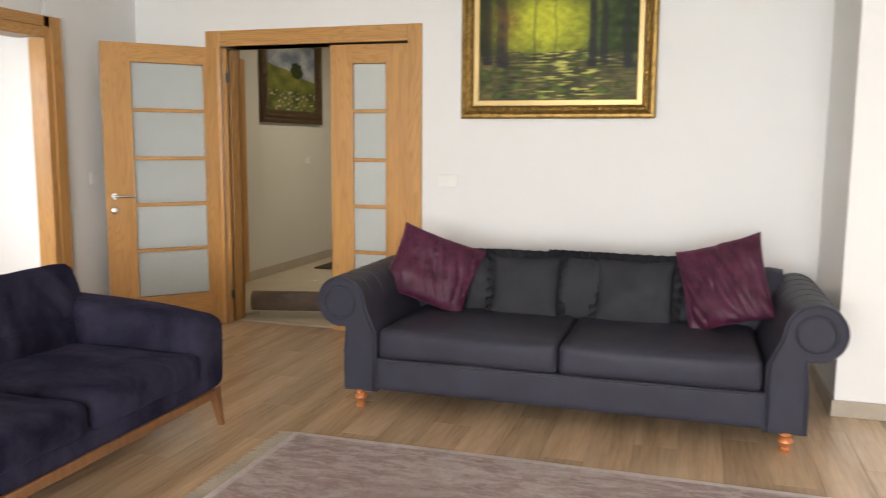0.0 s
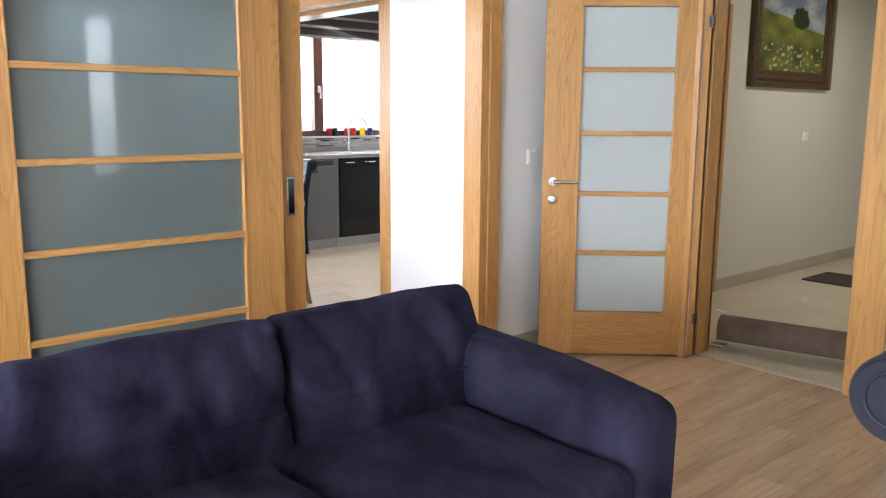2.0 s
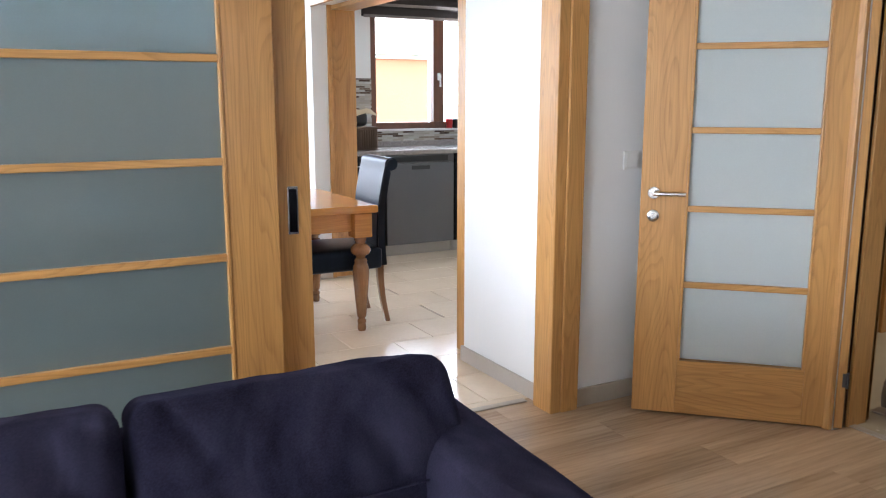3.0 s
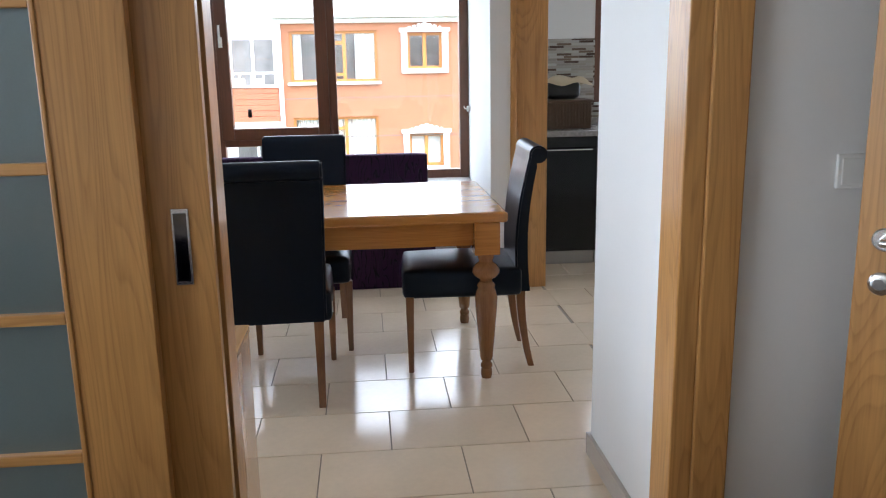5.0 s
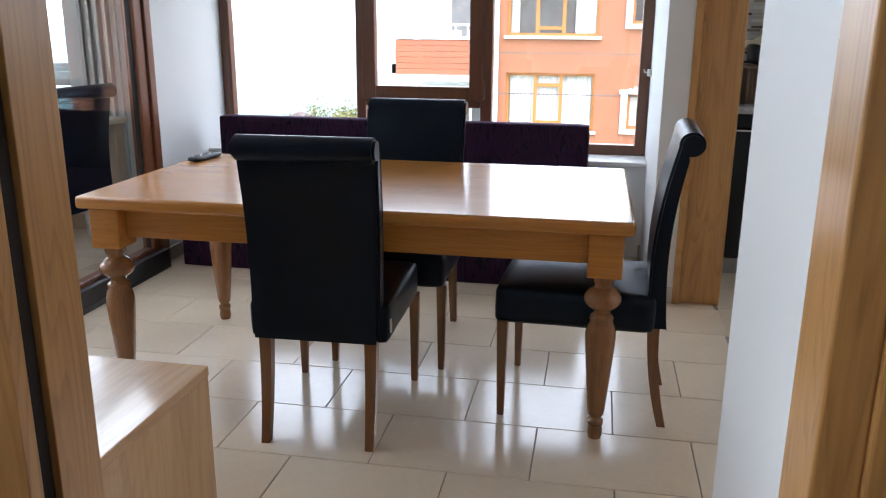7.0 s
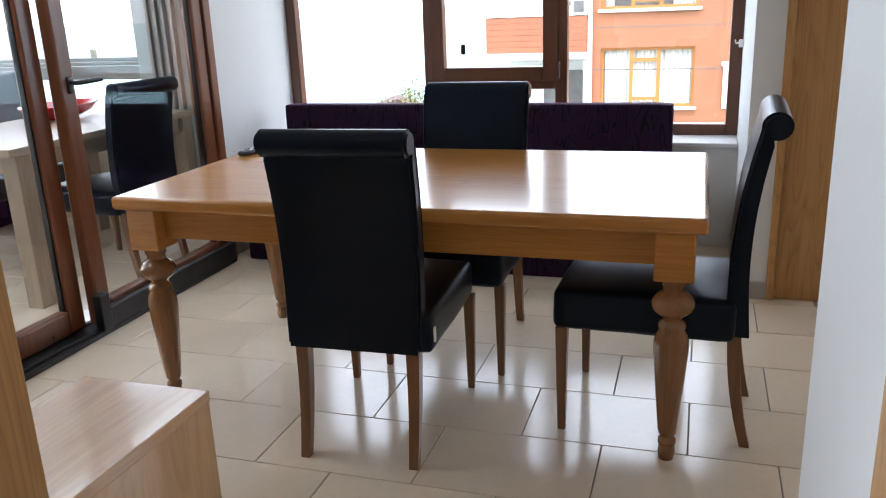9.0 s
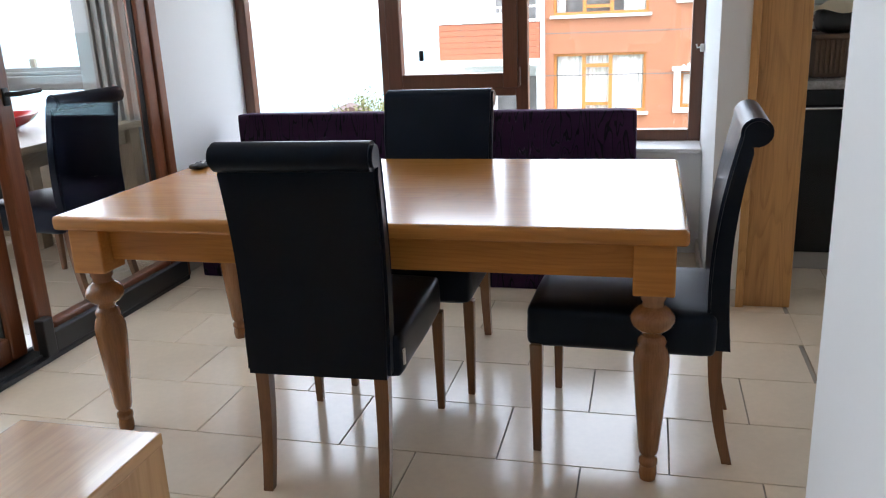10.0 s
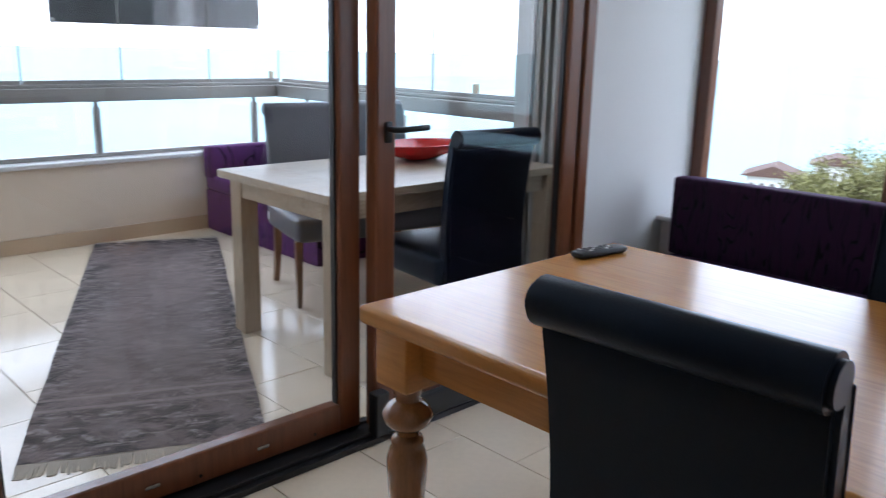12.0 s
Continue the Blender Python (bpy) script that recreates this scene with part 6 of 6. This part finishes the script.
for k, (y0, y1, z0, z1) in enumerate(holes):
    w = thing("window", Matrix.Identity(4), "", "")
    for key in ("label", "category"):
        if key in w:
            del w[key]
    w.parent = ap
    fr, big = 0.07, (y1 - y0) > 1.5
    part("frame", boxes(*frame_rect(-0.12, y0, y1, z0, z1, fr, 0.08)), OCHRE, w)
    if big:
        m0, m1 = y0 + (y1 - y0) * 0.33, y0 + (y1 - y0) * 0.62
        rows = [(-0.16, -0.08, m0 - 0.045, m0 + 0.045, z0 + fr, z1 - fr), (-0.16, -0.08, m1 - 0.045, m1 + 0.045, z0 + fr, z1 - fr), (-0.15, -0.09, m0 + 0.045, m1 - 0.045, z1 - 0.36, z1 - 0.27), (-0.15, -0.09, m0 + 0.045, m1 - 0.045, z0 + 0.16, z0 + 0.24)]
        part("casement", boxes(*rows), OCHRE, w)
        part("sill", boxes((0.0, 0.10, y0 - 0.08, y1 + 0.08, z0 - 0.08, z0), bev=0.01), RENDERW2, w, "white sill")
        lower = z0 < 0
        cb = bmesh.new()
        for a, b in (((y0 + fr, m0 - 0.02), (m0, m1), (m1 + 0.02, y1 - fr)) if lower else ((y0 + fr, y0 + 0.3), (y1 - 0.62, y1 - fr))):
            n = 24
            o = [(-0.24 + 0.025 * math.sin(i * 1.7), a + (b - a) * i / n) for i in range(n + 1)]
            extrude(cb, o + [(x - 0.01, y) for x, y in reversed(o)], z0 + 0.04, z1 - 0.04, "Z")
        part("curtain", cb, CURTAIN, w, "white curtain")
    else:
        m0 = (y0 + y1) / 2
        part("casement", boxes((-0.16, -0.08, m0 - 0.05, m0 + 0.05, z0 + fr, z1 - fr)), OCHRE, w)
        part("surround", boxes((0.0, 0.06, y0 - 0.17, y0, z0 - 0.13, z1 + 0.02), (0.0, 0.06, y1, y1 + 0.17, z0 - 0.13, z1 + 0.02), (0.0, 0.08, y0, y1, z0 - 0.13, z0), (0.0, 0.09, y0 - 0.22, y1 + 0.22, z1 + 0.02, z1 + 0.13), bev=0.012), RENDERW2, w, "white stucco surround")
        cr = bmesh.new()
        for q in range(7):
            s = 0.10 - 0.018 * abs(q - 3)
            bmesh.ops.create_icosphere(cr, subdivisions=1, radius=s, matrix=Matrix.Translation((0.04, m0 + (q - 3) * 0.14, z1 + 0.14 + 0.06 * (3 - abs(q - 3)) / 3)) @ Matrix.Diagonal((0.4, 1, 1, 1)))
        part("crest", cr, RENDERW2, w, "white scrolled crest", True)
        if z0 < 0:
            part("curtain", boxes((-0.26, -0.24, y0 + fr, y1 - fr, z0 + fr, z1 - fr)), CURTAIN, w, "white curtain")
    part("pane", boxes((-0.125, -0.115, y0 + fr, y1 - fr, z0 + fr, z1 - fr)), CLEAR, w)
# balcony wing
wing = part("balcony_wing", boxes((-6, -2.0, -0.9, 1.62, -9.8, 2.75), (-2.0, 0.0, 1.5, 1.62, -9.8, 2.75)), RENDERW2, ap, "white balcony wing")
for z in (0.94, -1.95, -4.85):
    part("balcony_slab", boxes((-2.0, 0.10, -1.15, 1.60, z - 1.10, z - 0.93), (-2.0, 0.08, -1.13, 1.60, z, z + 0.05), bev=0.01), RENDERW2, wing)
    for k in range(6):
        a = z - 0.925 + k * 0.153
        part("cladding_board", boxes((-0.04, 0.05, -1.10, 1.60, a, a + 0.148), (-2.0, -0.04, -1.10, -1.03, a, a + 0.148), bev=0.006), CLAD, wing, "terracotta cladding board")
    part("balcony_rail", boxes((-0.02, 0.04, -1.08, 1.58, z + 0.36, z + 0.42), (-2.0, -0.02, -1.08, -1.02, z + 0.36, z + 0.42)), WHITEP, wing)
    for k in range(9):
        y = -1.05 + k * 0.32
        part("baluster", boxes((-0.01, 0.03, y, y + 0.035, z + 0.05, z + 0.36)), WHITEP, wing)
    # dark sheet: the unlit room behind the balcony door, painted
    part("balcony_door", boxes((-2.0, -1.96, 0.1, 1.3, z - 0.7, z + 1.35)), DIM_PAINT, wing)
    part("balcony_door_frame", boxes((-1.96, -1.92, 0.02, 0.10, z - 0.7, z + 1.4), (-1.96, -1.92, 0.66, 0.74, z - 0.7, z + 1.4), (-1.96, -1.92, 1.3, 1.38, z - 0.7, z + 1.4)), WHITEP, wing)
# garden chairs on that balcony
for y in (0.25, 0.75):
    bm = boxes((-0.75, -0.35, y, y + 0.34, 0.72, 0.76), (-0.79, -0.75, y, y + 0.34, 0.74, 1.18), (-0.38, -0.35, y, y + 0.03, 0.02, 0.72), (-0.38, -0.35, y + 0.31, y + 0.34, 0.02, 0.72), bev=0.01)
    ob = part("garden_chair", bm, WHITEP)
    ob.matrix_basis = pose(F, 0, 0)
    tagged(ob, "white plastic garden chair on the opposite balcony", "chair")


def house(x, y, z, w, d, h):
    t = thing("house", pose(x, y, z, 0, 0, 20), "white house with a red-brown tiled roof", "house", "houses down the slope")
    part("wall", boxes((-w / 2, w / 2, -d / 2, d / 2, -3, h)), RENDERW2, t)
    bm = bmesh.new()
    extrude(bm, [(-d / 2 - 0.6, h - 0.05), (d / 2 + 0.6, h - 0.05), (0, h + d * 0.22)], -w / 2 - 0.5, w / 2 + 0.5, "X")
    part("roof", bm, ROOFT, t)
    # flat dark boxes hold the dimness of the house windows
    for k in range(5):
        a = -d / 2 + d * (k + 0.3) / 5
        part("window", boxes((w / 2, w / 2 + 0.06, a, a + d * 0.09, h - 1.8, h - 0.7)), DIM_PAINT, t)
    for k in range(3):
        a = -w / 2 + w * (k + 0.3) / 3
        part("window", boxes((a, a + w * 0.14, d / 2, d / 2 + 0.06, h - 1.8, h - 0.7)), DIM_PAINT, t)


house(-80, -29.9, -17.2, 4.0, 4.6, 7.5)
house(-92, -28.9, -18.2, 4.5, 4.0, 8.7)
house(-96, -35.5, -20.5, 4.5, 5.5, 6.6)


def tree(x, y, base, top, spread, seed):
    rnd = random.Random(seed)
    t = thing("tree", pose(x, y, base), "olive-green leafy tree on the slope", "tree", "trees on the slope")
    h = top - base
    bm = bmesh.new()
    tips = []
    lathe(bm, [(0.22, 0), (0.16, h * 0.3), (0.11, h * 0.55)], n=8)
    for k in range(14):
        a, z0 = rnd.random() * 6.28, h * (0.28 + 0.3 * rnd.random())
        e = Vector((math.cos(a) * spread * (0.4 + 0.5 * rnd.random()), math.sin(a) * spread * (0.4 + 0.5 * rnd.random()), h * (0.55 + 0.4 * rnd.random())))
        mid = Vector((e.x * 0.4, e.y * 0.4, (z0 + e.z) / 2))
        tube(bm, [(0, 0, z0), mid, e], 0.045, 5)
        tips += [mid.lerp(e, f) for f in (0.3, 0.6, 1.0)]
    part("trunk", bm, BARK, t)
    me = bpy.data.meshes.new("crown")
    vs_, fs = [], []
    for _ in range(6500):
        c = rnd.choice(tips) + Vector([rnd.gauss(0, spread * 0.16) for _ in range(3)])
        n = Vector([rnd.gauss(0, 1) for _ in range(3)]).normalized()
        u = n.orthogonal().normalized() * (0.055 + 0.07 * rnd.random())
        w = n.cross(u).normalized() * (0.035 + 0.04 * rnd.random())
        k = len(vs_)
        vs_ += [tuple(c - u), tuple(c + w), tuple(c + u), tuple(c - w)]
        fs.append((k, k + 1, k + 2, k + 3))
    me.from_pydata(vs_, [], fs)
    me.materials.append(LEAF)
    ob = new("crown", me)
    ob.parent = t
    return t


for k, (x, y, b, tp, s) in enumerate(((-50, -11.6, -12, -3.0, 2.4), (-52, -13.6, -12, -4.2, 2.0), (-56, -11.0, -13, -4.0, 2.6), (-60, -14.5, -14, -4.6, 2.6), (-57, -16.8, -14, -6.0, 2.2), (-54, -15.2, -13.5, -5.6, 2.0), (-48, -8.5, -11.5, -3.6, 2.2), (-47, -12.8, -12, -4.7, 1.8))):
    tree(x, y, b, tp, s, 11 + k)

# ---- floors, laid piece by piece ----
slab = structure("floor_dining", boxes((-7.95, -3.78, 1.90, 8.3, -0.15, -0.006)), GROUT, "beige porcelain floor tiles in running bond", "floor")
slab2 = structure("floor_balcony", boxes((-7.95, -3.93, -1.70, 1.90, -0.15, -0.006)), GROUT, "beige porcelain balcony tiles", "floor")
TW, TL, GAP = 0.346, 0.512, 0.004
meshes = {}


def piece(name, w, l, parent, x, y, material, top=0.0, thick=0.012, bev=0.0012):
    key = (name, round(w, 3), round(l, 3))
    if key not in meshes:
        bm = bmesh.new()
        box(bm, -w / 2, w / 2, -l / 2, l / 2, -thick, 0, bev, 1)
        me = bpy.data.meshes.new(name)
        bm.to_mesh(me)
        bm.free()
        me.materials.append(material)
        meshes[key] = me
    ob = new(name, meshes[key])
    ob.parent = parent
    ob.location = (x, y, top)


def lay(parent, x0, x1, y0, y1, tw, tl, gap, ox, oy, name, material, bond=2):
    i0, i1 = math.floor((x0 - ox) / tw), math.ceil((x1 - ox) / tw)
    for i in range(i0, i1):
        a, b = max(x0, ox + i * tw + gap / 2), min(x1, ox + (i + 1) * tw - gap / 2)
        if b - a < 0.03:
            continue
        s = oy + (i % bond) * tl / bond
        for j in range(math.floor((y0 - s) / tl), math.ceil((y1 - s) / tl)):
            c, d = max(y0, s + j * tl + gap / 2), min(y1, s + (j + 1) * tl - gap / 2)
            if d - c < 0.03:
                continue
            piece(name, round(b - a, 3), round(d - c, 3), parent, (a + b) / 2, (c + d) / 2, material)


lay(slab, -7.65, -3.94, 1.965, 5.02, TW, TL, GAP, -5.04 - TW, 3.98 + TL / 2, "tile", TILE)
lay(slab, -7.45, -4.2, 5.02, 8.2, TW, TL, GAP, -5.04 - TW, 3.98 + TL / 2, "tile", TILE)
lay(slab2, -7.60, -3.94, -1.45, 1.895, 0.346, 0.512, GAP, -6.07, 0.81, "tile", TILE)
wf = structure("floor_living", boxes((-3.93, 3.6, -4.7, 5.75, -0.15, -0.004)), GROUT, "light oak laminate planks on the living room floor", "floor")
for i in range(40):
    a = -3.94 + i * 0.193
    b = min(3.42, a + 0.192)
    if b <= a:
        break
    s = -4.5 - [0.0, 0.48, 0.96, 0.27, 0.75][i % 5]
    y = s
    while y < 5.70:
        c, d = max(-4.5, y), min(5.70, y + 1.2785)
        if d - c > 0.03:
            piece("plank", round(b - a, 3), round(d - c, 3), wf, (a + b) / 2, (c + d) / 2, PLANKW, thick=0.008, bev=0.0008)
        y += 1.28
structure("threshold", boxes((-3.02, -1.57, 5.69, 5.73, 0.0, 0.006), (-3.94, -3.90, 3.582, 4.645, 0.0, 0.006), bev=0.002), SKIRT, "beige threshold strips in the doorways", "threshold")
